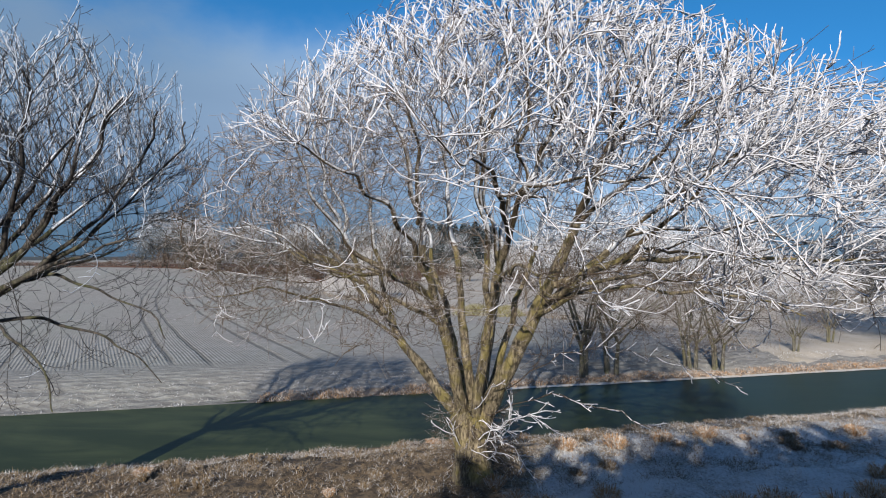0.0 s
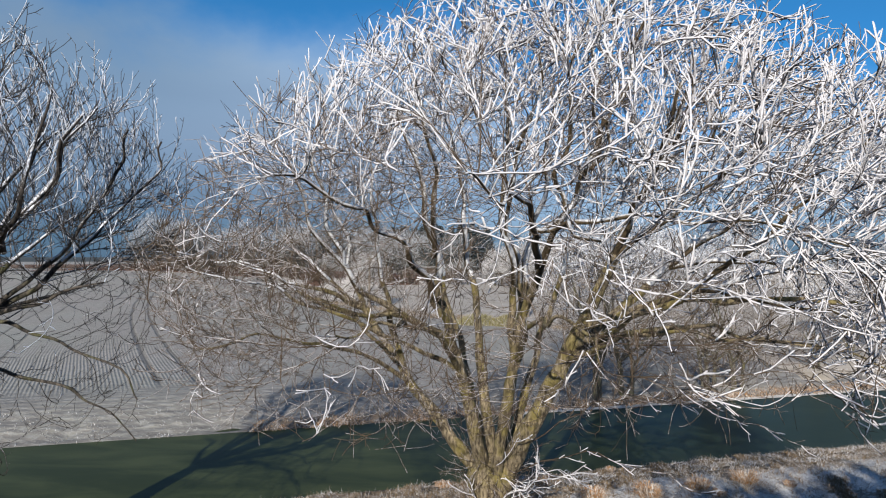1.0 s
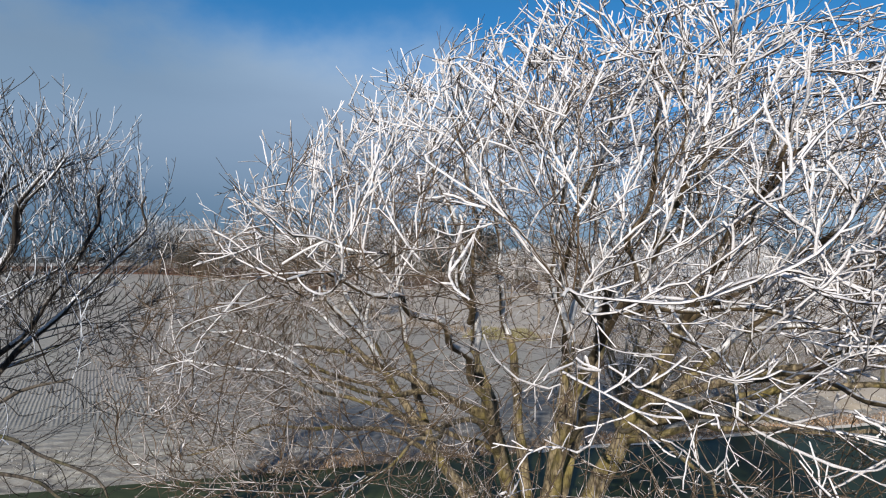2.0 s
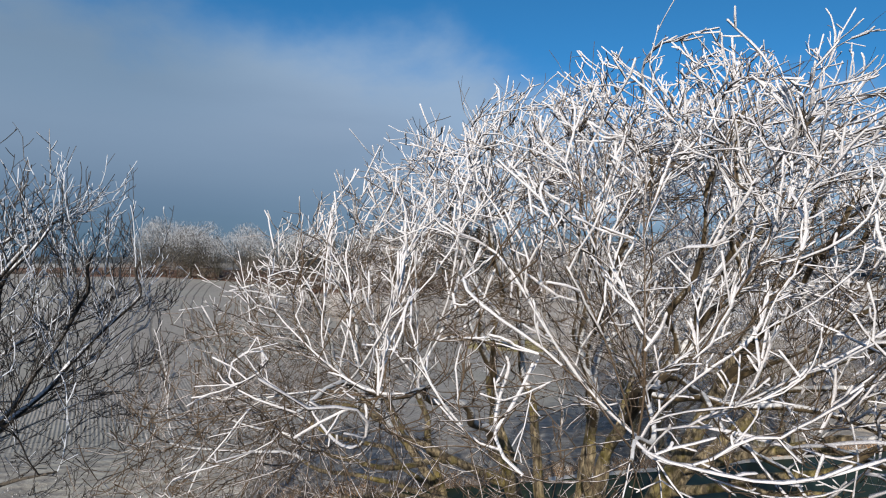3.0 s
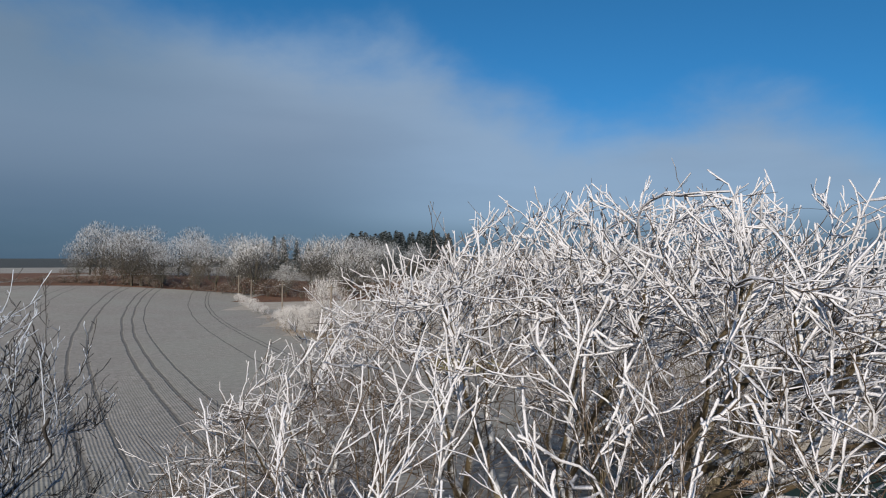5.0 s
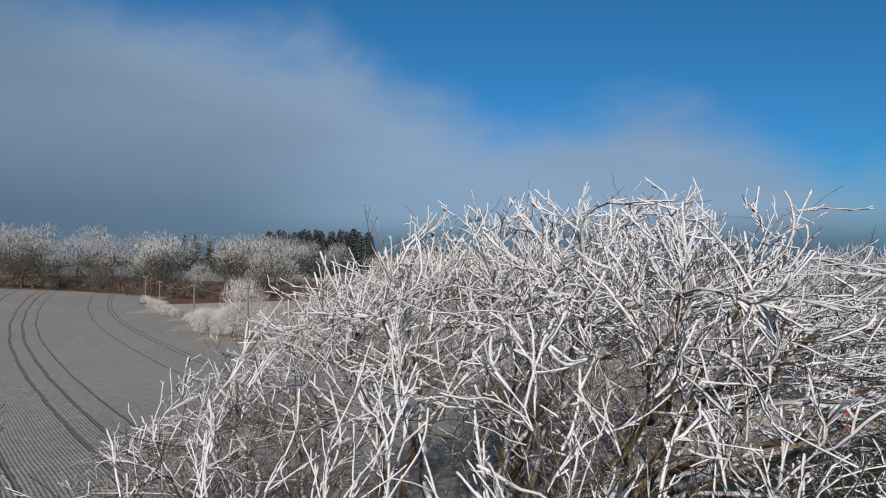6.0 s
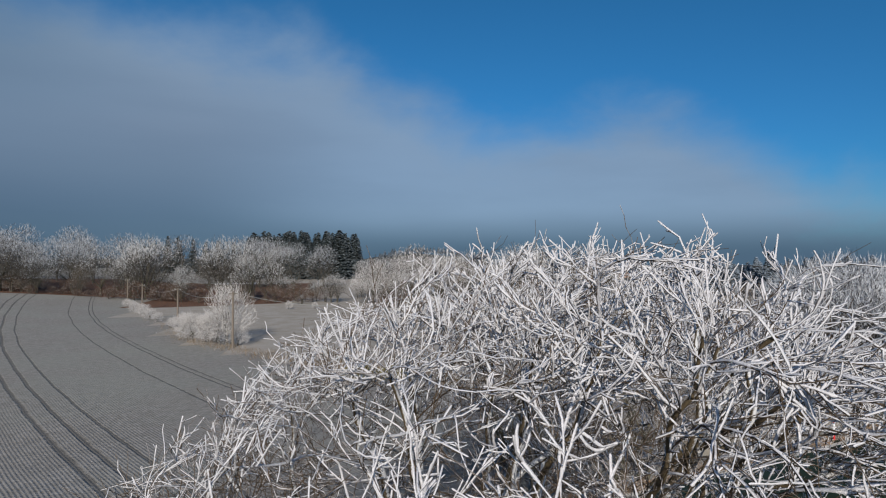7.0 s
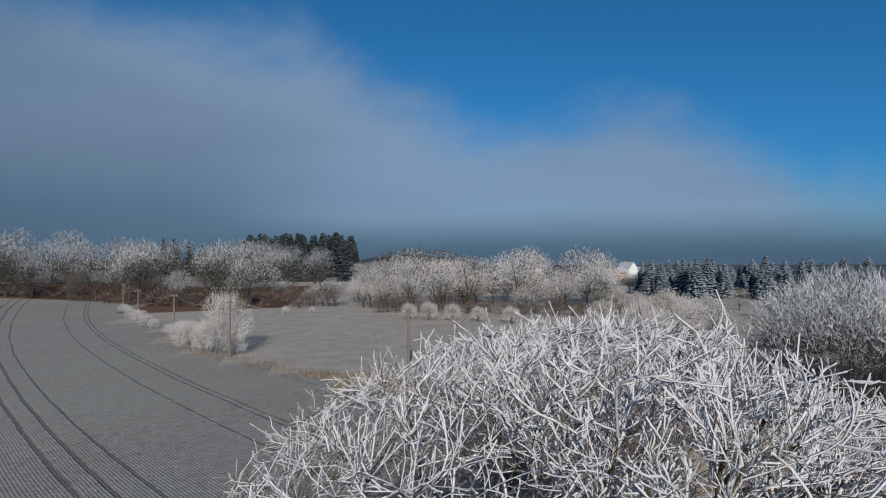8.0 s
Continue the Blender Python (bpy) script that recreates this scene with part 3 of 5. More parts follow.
def crown_tree(name, label, seed, limbs, trunk, targets, lean, rimed, mats, look_of):
    """A tree with a trunk, main limbs, and boughs and twigs that grow from them through the crown.
    limbs: rows of (x, y, z, radius); look_of: sizes of its twigs."""
    rng = random.Random(seed)
    root = tagged(new(name), label, "tree")
    trunk_mesh = tubes("trunk", [smooth_path(trunk, 24)], 28, mats["bark"])
    for v in trunk_mesh.vertices:
        k = 1 + 0.16 * noise.noise((v.co.x * 3, v.co.y * 3, v.co.z * 0.8)) + 0.10 * noise.noise(v.co * 6) + 0.05 * noise.noise(v.co * 14)
        v.co.x, v.co.y = trunk[0][0] + (v.co.x - trunk[0][0]) * k, trunk[0][1] + (v.co.y - trunk[0][1]) * k
    mesh_part("trunk", trunk_mesh, root)
    seeds, stems = [], []
    for k, rows in enumerate(limbs):
        limb = smooth_path(rows, 6 * len(rows))
        limb = [(x + min(1.0, i / 6) * (0.09 + 0.16 * ease(0.09, 0.03, r)) * noise.noise((x * 1.6, z * 1.6, seed + y)), y + min(1.0, i / 6) * (0.09 + 0.16 * ease(0.09, 0.03, r)) * noise.noise((y * 1.6, z * 1.6, seed + x)), z + min(1.0, i / 6) * 0.18 * ease(0.09, 0.03, r) * noise.noise((x * 1.5, y * 1.5, seed + 9)), r * look_of["limb"] * (1 + 0.2 * noise.noise((z * 3, x * 3, 1)))) for i, (x, y, z, r) in enumerate(limb)]
        limb = limb[:max(8, next((i for i, q in enumerate(limb) if q[2] > look_of["top"](q[0], q[1]) - 0.55), len(limb)))]
        cut = next((i for i, q in enumerate(limb) if q[2] > look_of["rime_from"] and q[3] < 0.075), len(limb) - 1)
        if cut < 3:
            limb_ob = mesh_part("limb", tubes("limb", [limb], 9, mats["bough" if limb[len(limb) // 2][2] > look_of["rime_from"] else "bark"]), root)
        else:
            limb_ob = mesh_part("limb", tubes("limb", [limb[:cut + 1]], 12, mats["bark"]), root)
            if len(limb) - cut > 2:
                mesh_part("limb_top", tubes("limb_top", [limb[cut:]], 8, mats["bough"]), limb_ob)
        stems.append(limb_ob)
        for i in range(max(2, len(limb) // 4), len(limb)):
            d = (Vector(limb[i][:3]) - Vector(limb[i - 1][:3])).normalized()
            seeds.append((limb[i][:3], d, k))
    grown = chains(*grow(seeds, targets, look_of["step"], look_of["reach"], look_of["kill"], lean, 1.0, look_of["wob"], seed), look_of["tip"], 2.6)
    white, dark = [[] for _ in limbs], [[] for _ in limbs]
    for k, run in grown:
        stout = run[0][3]
        mid = run[(2 * len(run)) // 3]
        frosted = rimed(mid, rng)
        if stout > look_of["bough"] and len(run) > 3:
            mesh_part("bough", tubes("bough", [run], 6, mats["bough" if frosted else "bark"]), stems[k])
            run_twig = [q for q in run if q[3] <= look_of["bough"]]
            if len(run_twig) < 2:
                run_twig = run[-2:]
        else:
            run_twig = run
        a, b = Vector(run[-2][:3]), Vector(run[-1][:3])
        whip = wander(rng, b, (b - a).normalized() + Vector((0, 0, look_of["up"] * 2)), look_of["whip"][0] + (look_of["whip"][1] - look_of["whip"][0]) * rng.random() ** 2.2, 5, run[-1][3], run[-1][3] * 0.8, look_of["up"] * 0.5, 0.11)
        run_twig = run_twig + whip[1:]
        over = look_of["over"] * rng.choice((0.4, 0.8, 1.2, 2.4))
        run_twig = [q for i, q in enumerate(run_twig) if i < 2 or q[2] < look_of["top"](q[0], q[1]) + over]
        if frosted:
            coat = look_of["coat"] * look_of["growth"](mid[0]) * rng.choice((0.45, 0.55, 0.7, 0.85, 1.1, 1.35))
            slim = [(x, y, z, min(r, 0.0045)) for x, y, z, r in run_twig]
            white[k].append(blunt(rng, slim, coat))
            side = spurs_on(rng, slim, look_of["gap"], look_of["spur"], (34, 70), look_of["tip"], look_of["up"], 0.1)
            for sp in side:
                if rng.random() < look_of["snowy"]:
                    white[k].append(blunt(rng, sp, coat * 0.86))
                    white[k] += [blunt(rng, q, coat * 0.72) for q in spurs_on(rng, sp, 0.11, (0.04, 0.15), (25, 60), 0.002, 0.02, 0.5)]
                else:
                    dark[k].append(sp)
        else:
            run_twig = [(x, y, z, max(r, look_of["bare"])) for x, y, z, r in run_twig]
            dark[k].append(run_twig)
            side = spurs_on(rng, run_twig, look_of["gap"] * 1.2, (look_of["spur"][0], look_of["spur"][1] * 1.25), (28, 66), look_of["bare"] * 0.85, look_of["up"] * 0.4, 0.1)
            for sp in side:
                if rng.random() < 0.12 and rimed(sp[-1], rng):
                    white[k].append(blunt(rng, sp, look_of["coat"] * 0.7))
                else:
                    dark[k].append(sp)
                    if rng.random() < 0.25:
                        dark[k] += spurs_on(rng, sp, 0.13, (0.06, 0.22), (30, 65), look_of["bare"] * 0.7, 0.0, 0.2)
    for k, limb_ob in enumerate(stems):
        if white[k]:
            tagged(mesh_part("rimed_spray", tubes("rimed_spray", white[k], look_of["sides"], mats["rime"]), limb_ob, "twigs thick with white hoar frost"), kind="stuff")
        if dark[k]:
            tagged(mesh_part("bare_spray", tubes("bare_spray", dark[k], 3, mats["bare"]), limb_ob, "bare brown twigs"), kind="stuff")
    return root


def scatter(count, lo, hi, weight, seed):
    """Points through a crown: weight gives the chance of each place, 0 outside."""
    rng = random.Random(seed)
    out = []
    while len(out) < count:
        q = tuple(rng.uniform(a, b) for a, b in zip(lo, hi))
        if rng.random() < weight(*q):
            out.append(q)
    return out


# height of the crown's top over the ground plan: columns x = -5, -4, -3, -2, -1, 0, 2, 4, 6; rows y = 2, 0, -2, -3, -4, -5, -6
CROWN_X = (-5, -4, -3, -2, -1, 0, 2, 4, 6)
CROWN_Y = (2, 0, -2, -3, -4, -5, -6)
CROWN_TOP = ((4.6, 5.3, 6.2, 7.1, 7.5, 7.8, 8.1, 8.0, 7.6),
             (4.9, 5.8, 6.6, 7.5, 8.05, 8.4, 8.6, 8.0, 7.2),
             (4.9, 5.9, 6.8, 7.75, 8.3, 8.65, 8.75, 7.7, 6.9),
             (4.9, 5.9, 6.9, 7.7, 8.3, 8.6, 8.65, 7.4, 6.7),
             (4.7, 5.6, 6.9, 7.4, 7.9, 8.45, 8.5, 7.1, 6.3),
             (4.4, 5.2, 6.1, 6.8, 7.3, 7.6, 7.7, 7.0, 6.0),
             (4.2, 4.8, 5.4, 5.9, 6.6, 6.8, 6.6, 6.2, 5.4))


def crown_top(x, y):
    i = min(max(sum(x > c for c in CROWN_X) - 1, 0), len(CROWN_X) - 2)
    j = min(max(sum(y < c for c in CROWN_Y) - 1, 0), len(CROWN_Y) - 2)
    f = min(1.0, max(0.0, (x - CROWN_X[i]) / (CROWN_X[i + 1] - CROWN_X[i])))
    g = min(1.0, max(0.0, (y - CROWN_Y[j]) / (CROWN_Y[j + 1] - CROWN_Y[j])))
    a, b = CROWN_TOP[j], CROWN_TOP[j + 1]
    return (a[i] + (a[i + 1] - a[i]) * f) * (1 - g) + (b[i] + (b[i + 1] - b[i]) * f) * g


def main_weight(x, y, z):
    """How thickly the twigs of the willow stand: most near its outside, few in the hollow under the limbs."""
    dx, dy = x - 1.0, y + 1.7
    ax = 4.7 + 1.0 * ease(6.2, 4.8, z) if dx < 0 else 6.4
    e = 2.1 + 0.9 * ease(6.8, 5.9, z)
    rho = (abs(dx / ax) ** e + abs(dy / (4.4 if dy < 0 else 4.6)) ** e) ** (1 / e)
    ragged = 1.0 + 0.16 * noise.noise((x * 0.55, y * 0.55, z * 0.55 + 4))
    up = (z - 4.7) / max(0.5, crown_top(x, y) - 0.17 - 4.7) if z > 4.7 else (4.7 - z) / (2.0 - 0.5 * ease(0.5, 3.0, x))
    if z > 4.7:
        m = max(rho, up ** 1.5 if up > 0 else 0)
        if up > 1.0 or rho > ragged:
            return 0.0
    else:
        m = math.sqrt(rho * rho + up * up)
        if m > ragged:
            return 0.0
    clump = ease(-0.28, 0.12, noise.noise((x * 1.1 + 5, y * 1.1, z * 1.1)))
    return (0.13 + 0.87 * ease(0.45, 0.9, m)) * (0.3 + 0.7 * clump) * (1.0 if y < -0.5 else 0.25) * (1.0 + 0.4 * ease(-0.5, 0.5, x) * ease(6.0, 7.0, z)) * (1.0 + 0.9 * ease(-0.8, -1.8, x) * ease(6.0, 5.2, z) * ease(3.6, 4.2, z)) * (0.08 + 0.92 * max(ease(4.9, 6.3, z), ease(0.62, 0.88, rho))) * (1.0 - 0.6 * ease(2.6, 4.2, x) * ease(5.6, 4.6, z)) * (1.0 - 0.4 * ease(2.4, 4.2, x))


def main_lean(p):
    """Shoots rise over the middle of the crown and sweep out over its eastern side."""
    out = (p - Vector((0.8, -1.2, 3.4))).normalized() * 0.48
    return out + Vector((0.05 + 0.45 * ease(-0.3, 2.6, p.x), 0, (0.30 - 0.14 * ease(0.0, 3.0, p.x)) * ease(4.6, 6.5, p.z) - 0.10 * ease(4.6, 3.6, p.z)))


def main_rimed(tip, rng):
    """Rime covers the outside of the crown, least on the low western boughs and in the hollow."""
    x, y, z = tip[:3]
    low = max(ease(7.2, 5.8, z) * ease(0.5, -0.9, x), ease(5.6, 4.2, z) * ease(3.2, 1.0, x), 0.45 * ease(5.0, 3.4, z))
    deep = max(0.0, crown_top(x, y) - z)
    rho = math.sqrt(((x - 1.0) / 5.6) ** 2 + ((y + 1.7) / 4.6) ** 2)
    open_air = max(ease(1.9, 0.2, deep), ease(0.6, 0.98, rho))
    chance = 0.04 + 0.66 * open_air - 0.62 * low + 0.16 * ease(-0.5, 2.0, x)
    return rng.random() < chance


def bow(p0, c, p1, r):
    """A limb from p0 to p1 that bends towards c and tapers."""
    rows = []
    for k in range(6):
        t = k / 5
        rows.append((*((1 - t) ** 2 * a + 2 * t * (1 - t) * b + t * t * e for a, b, e in zip(p0, c, p1)), r + (0.012 - r) * t ** 0.9))
    return rows


# limbs that spring from the head of the trunk
HEAD_LIMBS = (
    ((-0.1, -0.05, 1.1), (-2.48, 1, 3.45), (-3, -0.4, 6.5), 0.15),
    ((-0.08, -0.15, 1.15), (-0.87, -0.86, 4.59), (-1.4, -2.3, 7.9), 0.15),
    ((0.05, 0.15, 1.2), (-0.28, 0.65, 4.72), (-0.8, -0.2, 8.2), 0.13),
    ((0.2, 0.1, 1.2), (0.64, 0.82, 4.88), (1.3, -0.3, 8.4), 0.15),
    ((0.25, -0.1, 1.15), (2.01, -0.67, 4.82), (3.3, -2, 8.48), 0.22),
    ((0.1, -0.3, 1.2), (0.96, -0.83, 7.13), (1.1, -5, 5), 0.12),
    ((0.3, 0.3, 1.25), (1.12, 1.47, 4.24), (2.5, 1.6, 7.2), 0.11),
    ((0, 0.3, 1.25), (-0.76, 1.61, 4.03), (-1.6, 1.6, 7), 0.11),
)
# boughs over the western side
WEST_LIMBS = (
    ((-0.5, -0.8, 3.6), (-2.75, -1.84, 4.62), (-2.8, -3.2, 6.9), 0.08),
    ((-0.55, -0.7, 3.3), (-0.93, -2.65, 5.78), (-2.1, -5.6, 5.9), 0.08),
    ((-2.2, -2, 4.9), (-2.43, -2.18, 5.94), (-2.5, -2.4, 7), 0.05),
    ((-1.65, 0.42, 3.05), (-2, -0.13, 5.11), (-2.1, -1, 7.1), 0.08),
    ((-0.6, -0.6, 3), (-0.95, -2.36, 4.52), (-1.5, -4.6, 4.3), 0.06),
    ((-1.4, 0.2, 2.8), (-2.69, -1.2, 4.1), (-3.8, -3.2, 3.9), 0.05),
    ((-2.2, 0.4, 4), (-3.31, 0.15, 4.85), (-4.3, -0.8, 4.5), 0.06),
    ((-1.4, -1.2, 4.2), (-2.46, -2.26, 4.36), (-3.5, -2.9, 5.1), 0.05),
    ((-1.65, 0.42, 3.05), (-2.46, -1.23, 4.65), (-4.6, -2, 5.2), 0.05),
    ((-0.6, -0.6, 3), (-1.89, -2.24, 4.33), (-4, -3.3, 5), 0.05),
    ((-2.4, 0.4, 4.2), (-3.28, 0.34, 5.13), (-4.4, -0.2, 5.4), 0.05),
)
# boughs over the bank
FRONT_LIMBS = (
    ((0.7, -1.6, 4.9), (0.54, -3.63, 5.94), (-0.2, -5.8, 5.7), 0.065),
    ((0.3, -0.9, 3.2), (0.68, -2.71, 4.87), (1.1, -4.9, 4.1), 0.06),
    ((0.5, -3, 5.4), (1.88, -4.17, 5.7), (2.9, -5.6, 5.2), 0.045),
    ((1, -2.2, 5.7), (1.8, -3.2, 7), (2.0, -3.8, 8.8), 0.045),
    ((1.5, -2.5, 6.4), (1.4, -3.3, 7.4), (1.3, -3.6, 8.8), 0.04),
    ((2.4, -1.8, 6.2), (3, -3, 7.4), (3.0, -3.5, 8.6), 0.04),
)
# the long eastern boughs
EAST_LIMBS = (
    ((1.2, -0.45, 3.4), (3.7, 0.09, 5.51), (6.3, -0.6, 7.5), 0.11),
    ((1.5, -0.6, 4), (3.71, -1.74, 4.91), (6.2, -2.4, 5.4), 0.08),
    ((1.3, -0.5, 3.6), (2.9, -2.64, 4.54), (4.1, -4.2, 6.4), 0.08),
)
# low eastern boughs
EAST_LOW_LIMBS = (
    ((1.3, -0.5, 3.4), (2.29, -2.5, 4.64), (3.5, -4.6, 4.1), 0.06),
    ((2.6, -1.1, 4.4), (4.43, -2.47, 4.69), (6.6, -3, 4.3), 0.06),
    ((2.6, -1.1, 4.4), (3.35, -3.16, 4.91), (3.9, -5.2, 4.2), 0.05),
    ((1.3, -0.5, 3.6), (3.21, -1.87, 4.28), (5.6, -2.2, 3.6), 0.06),
    ((3, -0.2, 5), (5.09, -1.42, 5.22), (7.2, -2.2, 4.4), 0.05),
)
# upright leaders of the crown
TOP_LIMBS = (
    ((0.95, -2.1, 5.5), (1.8, -2.68, 6.76), (1.6, -2.9, 8.36), 0.06),
    ((2, -0.9, 5), (3.6, -2.44, 6.31), (4.9, -3.3, 8.3), 0.06),
    ((2.6, -1.4, 6.3), (3.79, -1.83, 7.24), (4.9, -2.1, 8.32), 0.045),
    ((3, -0.2, 5), (4.68, -1.81, 6.14), (6.4, -2.4, 7.9), 0.05),
    ((0.3, -0.9, 3.2), (0.14, -1.84, 5.68), (0.3, -2.2, 8.3), 0.08),
    ((2, -0.9, 5), (2.29, -2.7, 6.37), (2.7, -3.4, 8.36), 0.06),
    ((0.65, 0.4, 4.2), (0.04, -0.6, 6.15), (0.4, -1, 8.36), 0.06),
    ((-0.85, -1.2, 5), (-0.92, -2.81, 6.4), (-1, -3.1, 8.4), 0.055),
    ((0.75, 0.3, 5.5), (2.48, 0.24, 7.03), (4.2, -0.4, 8.44), 0.055),
    ((0.25, -1.6, 5.4), (0.31, -2.6, 6.9), (0.9, -3.1, 8.52), 0.045),
    ((1, -2.2, 5.7), (0.78, -3.44, 6.85), (1.3, -3.9, 8.36), 0.045),
)


def joined(limbs, head):
    """Set each bough on the nearest limb before it; those that start below head spring from the trunk."""
    done, points = [], []
    for rows in sorted(limbs, key=lambda l: l[0][2] > head):
        if rows[0][2] > head:
            start = Vector(rows[0][:3])
            q, r = min(points, key=lambda m: (m[0] - start).length)
            off, n = q - start, len(rows) - 1
            rows = [(x + off.x * (1 - k / n) ** 2, y + off.y * (1 - k / n) ** 2, z + off.z * (1 - k / n) ** 2, min(w, r * 0.85)) for k, (x, y, z, w) in enumerate(rows)]
        points += [(Vector(p[:3]), p[3]) for p in smooth_path(rows, 24)[2:-3]]
        done.append(rows)
    return done


MAIN_LIMBS = joined([bow(*row) for rows in (HEAD_LIMBS, WEST_LIMBS, FRONT_LIMBS, EAST_LIMBS, EAST_LOW_LIMBS, TOP_LIMBS) for row in rows], 1.4)
MAIN_TRUNK = [(0.10, -0.05, -0.25, 0.50), (0.09, -0.05, 0.1, 0.43), (0.06, -0.05, 0.45, 0.36), (0.04, -0.05, 0.8, 0.36), (0.03, -0.02, 1.15, 0.42), (0.03, 0, 1.42, 0.28), (0.03, 0, 1.56, 0.02)]
willow = crown_tree("willow_tree", "old pollard tree white with hoar frost on the canal bank", 11, MAIN_LIMBS, MAIN_TRUNK,
                    scatter(13000, (-5.2, -6.4, 2.4), (7.8, 3.2, 8.9), main_weight, 5), main_lean, main_rimed,
                    {"bark": BARK, "bough": BOUGH, "rime": RIME, "bare": BARE},
                    {"limb": 0.9, "rime_from": 4.6, "step": 0.12, "reach": 1.6, "kill": 0.155, "wob": 0.12, "tip": 0.0022, "bough": 0.0125,
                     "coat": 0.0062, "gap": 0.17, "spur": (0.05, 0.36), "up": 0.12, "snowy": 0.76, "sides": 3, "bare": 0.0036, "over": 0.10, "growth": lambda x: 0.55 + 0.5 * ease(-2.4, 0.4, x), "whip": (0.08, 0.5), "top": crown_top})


def trunk_shoots():
    """The tangle of young shoots that springs from the head of the trunk."""
    rng = random.Random(31)
    white, brown = [], []
    low = [smooth_path(((0.3, -0.3, 1.3, 0.012), (1.4, -0.9, 1.9, 0.009), (2.5, -1.3, 1.75, 0.006), (3.3, -1.6, 1.5, 0.004)), 16),
           smooth_path(((0.3, -0.1, 1.4, 0.012), (2.0, -0.5, 2.7, 0.009), (3.6, -0.9, 2.6, 0.006), (4.9, -1.2, 2.2, 0.004)), 20),
           smooth_path(((0.2, -0.4, 0.9, 0.010), (0.9, -1.0, 1.5, 0.007), (1.7, -1.3, 1.7, 0.005)), 10)]
    for k in range(15):
        a = rng.uniform(-2.2, 0.7)
        p = (0.05 + 0.36 * math.cos(a), -0.05 + 0.36 * math.sin(a), rng.uniform(0.6, 1.5))
        d = (math.cos(a) + 0.7, math.sin(a) * 0.7 + rng.uniform(-0.3, 0.5), rng.uniform(-0.1, 0.9))
        low.append(wander(rng, p, d, rng.choice((0.6, 0.8, 1.1, 1.6)) * rng.uniform(0.8, 1.1), 9, 0.007, 0.004, -0.03, 0.16))
    for s in low:
        s = [(x + 0.10 * noise.noise((x * 3, y * 3, 1)), y + 0.10 * noise.noise((y * 3, z * 3, 5)), z + 0.14 * noise.noise((x * 2.4, z * 2.4, 9)), r) for x, y, z, r in s]
        (white if len(s) < 12 else brown).append(blunt(rng, s, 0.002))
        for q in spurs_on(rng, s[len(s) // 4:], 0.12, (0.08, 0.6), (28, 62), 0.004, 0.0, 0.15):
            if rng.random() < 0.7:
                white.append(blunt(rng, q, 0.0045))
                white += [blunt(rng, w, 0.004) for w in spurs_on(rng, q, 0.13, (0.04, 0.14), (30, 65), 0.003, 0.0, 0.4)]
            else:
                brown.append(q)
    for k in range(150):
        a = rng.uniform(0, 2 * math.pi)
        p = (0.05 + 0.38 * math.cos(a), -0.05 + 0.38 * math.sin(a), rng.uniform(0.25, 1.5))
        d = (math.cos(a), math.sin(a), rng.uniform(-0.8, 1.4))
        s = wander(rng, p, d, rng.uniform(0.25, 0.9), 5, 0.006, 0.003, -0.02, 0.14)
        brown.append(s)
        brown += spurs_on(rng, s, 0.14, (0.06, 0.3), (25, 60), 0.0035, 0.0)
    tagged(mesh_part("rimed_thicket", tubes("rimed_thicket", white, 4, RIME), willow, "frosted young shoots at the head of the trunk"), kind="stuff")
    tagged(mesh_part("brown_thicket", tubes("brown_thicket", brown, 3, BARE), willow, "tangle of dry brown shoots"), kind="stuff")


trunk_shoots()


def left_top(x, y):
    return 7.75 - 0.7 * ease(-5.4, -4.0, x) - 0.6 * ease(-4.2, -6.0, y)


def left_weight(x, y, z):
    rx = 2.78 - 0.45 * ease(-3.9, -5.4, y) - 0.5 * ease(5.0, 3.4, z)
    ry = 3.0 if y < -3.5 else 2.8
    top = left_top(x, y) - 0.2
    m = (abs(x + 7.5) / rx) ** 4 + (abs(y + 3.5) / ry) ** 2.5 + (abs(z - 4.9) / (top - 4.9 if z > 4.9 else 2.6)) ** 4
    if m > 1.0 + 0.3 * noise.noise((x * 0.8, y * 0.8, z * 0.8)):
        return 0.0
    return (0.12 + 0.88 * ease(4.2, 5.6, z)) * (0.2 + 0.8 * ease(0.1, 0.7, m)) * (0.3 + 0.7 * ease(-0.25, 0.15, noise.noise((x * 1.2, y * 1.2, z * 1.2 + 7))))


def left_lean(p):
    return (p - Vector((-8.6, -3.3, 3.2))).normalized() * 0.25 + Vector((0.05, 0, 0.95 * ease(4.2, 5.8, p.z) - 0.10 * ease(4.2, 3.2, p.z)))


def left_rimed(tip, rng):
    return rng.random() < 0.04 + ease(5.0, 7.0, tip[2]) * 0.44


def radial_limbs(rng, base, heart, rx, ry, top, n, r):
    """Limbs that fan out from the head of a trunk towards a round crown."""
    out = []
    for k in range(n):
        a = 2 * math.pi * (k + rng.uniform(-0.3, 0.3)) / n
        tall = (0.4, 0.95, 0.65)[k % 3] * rng.uniform(0.9, 1.05)
        ex = heart[0] + rx * math.cos(a) * (1.15 - 0.6 * tall) * rng.uniform(0.8, 1)
        ey = heart[1] + ry * math.sin(a) * (1.15 - 0.6 * tall) * rng.uniform(0.8, 1)
        ez = base[2] + (top - base[2]) * tall
        rows = []
        for s in (0, 0.3, 0.62, 1.0):
            rows.append((base[0] + (ex - base[0]) * s, base[1] + (ey - base[1]) * s, base[2] + (ez - base[2]) * s ** 1.15 + 0.25 * math.sin(s * math.pi), r * (1 - 0.9 * s)))
        out.append(rows)
    return out


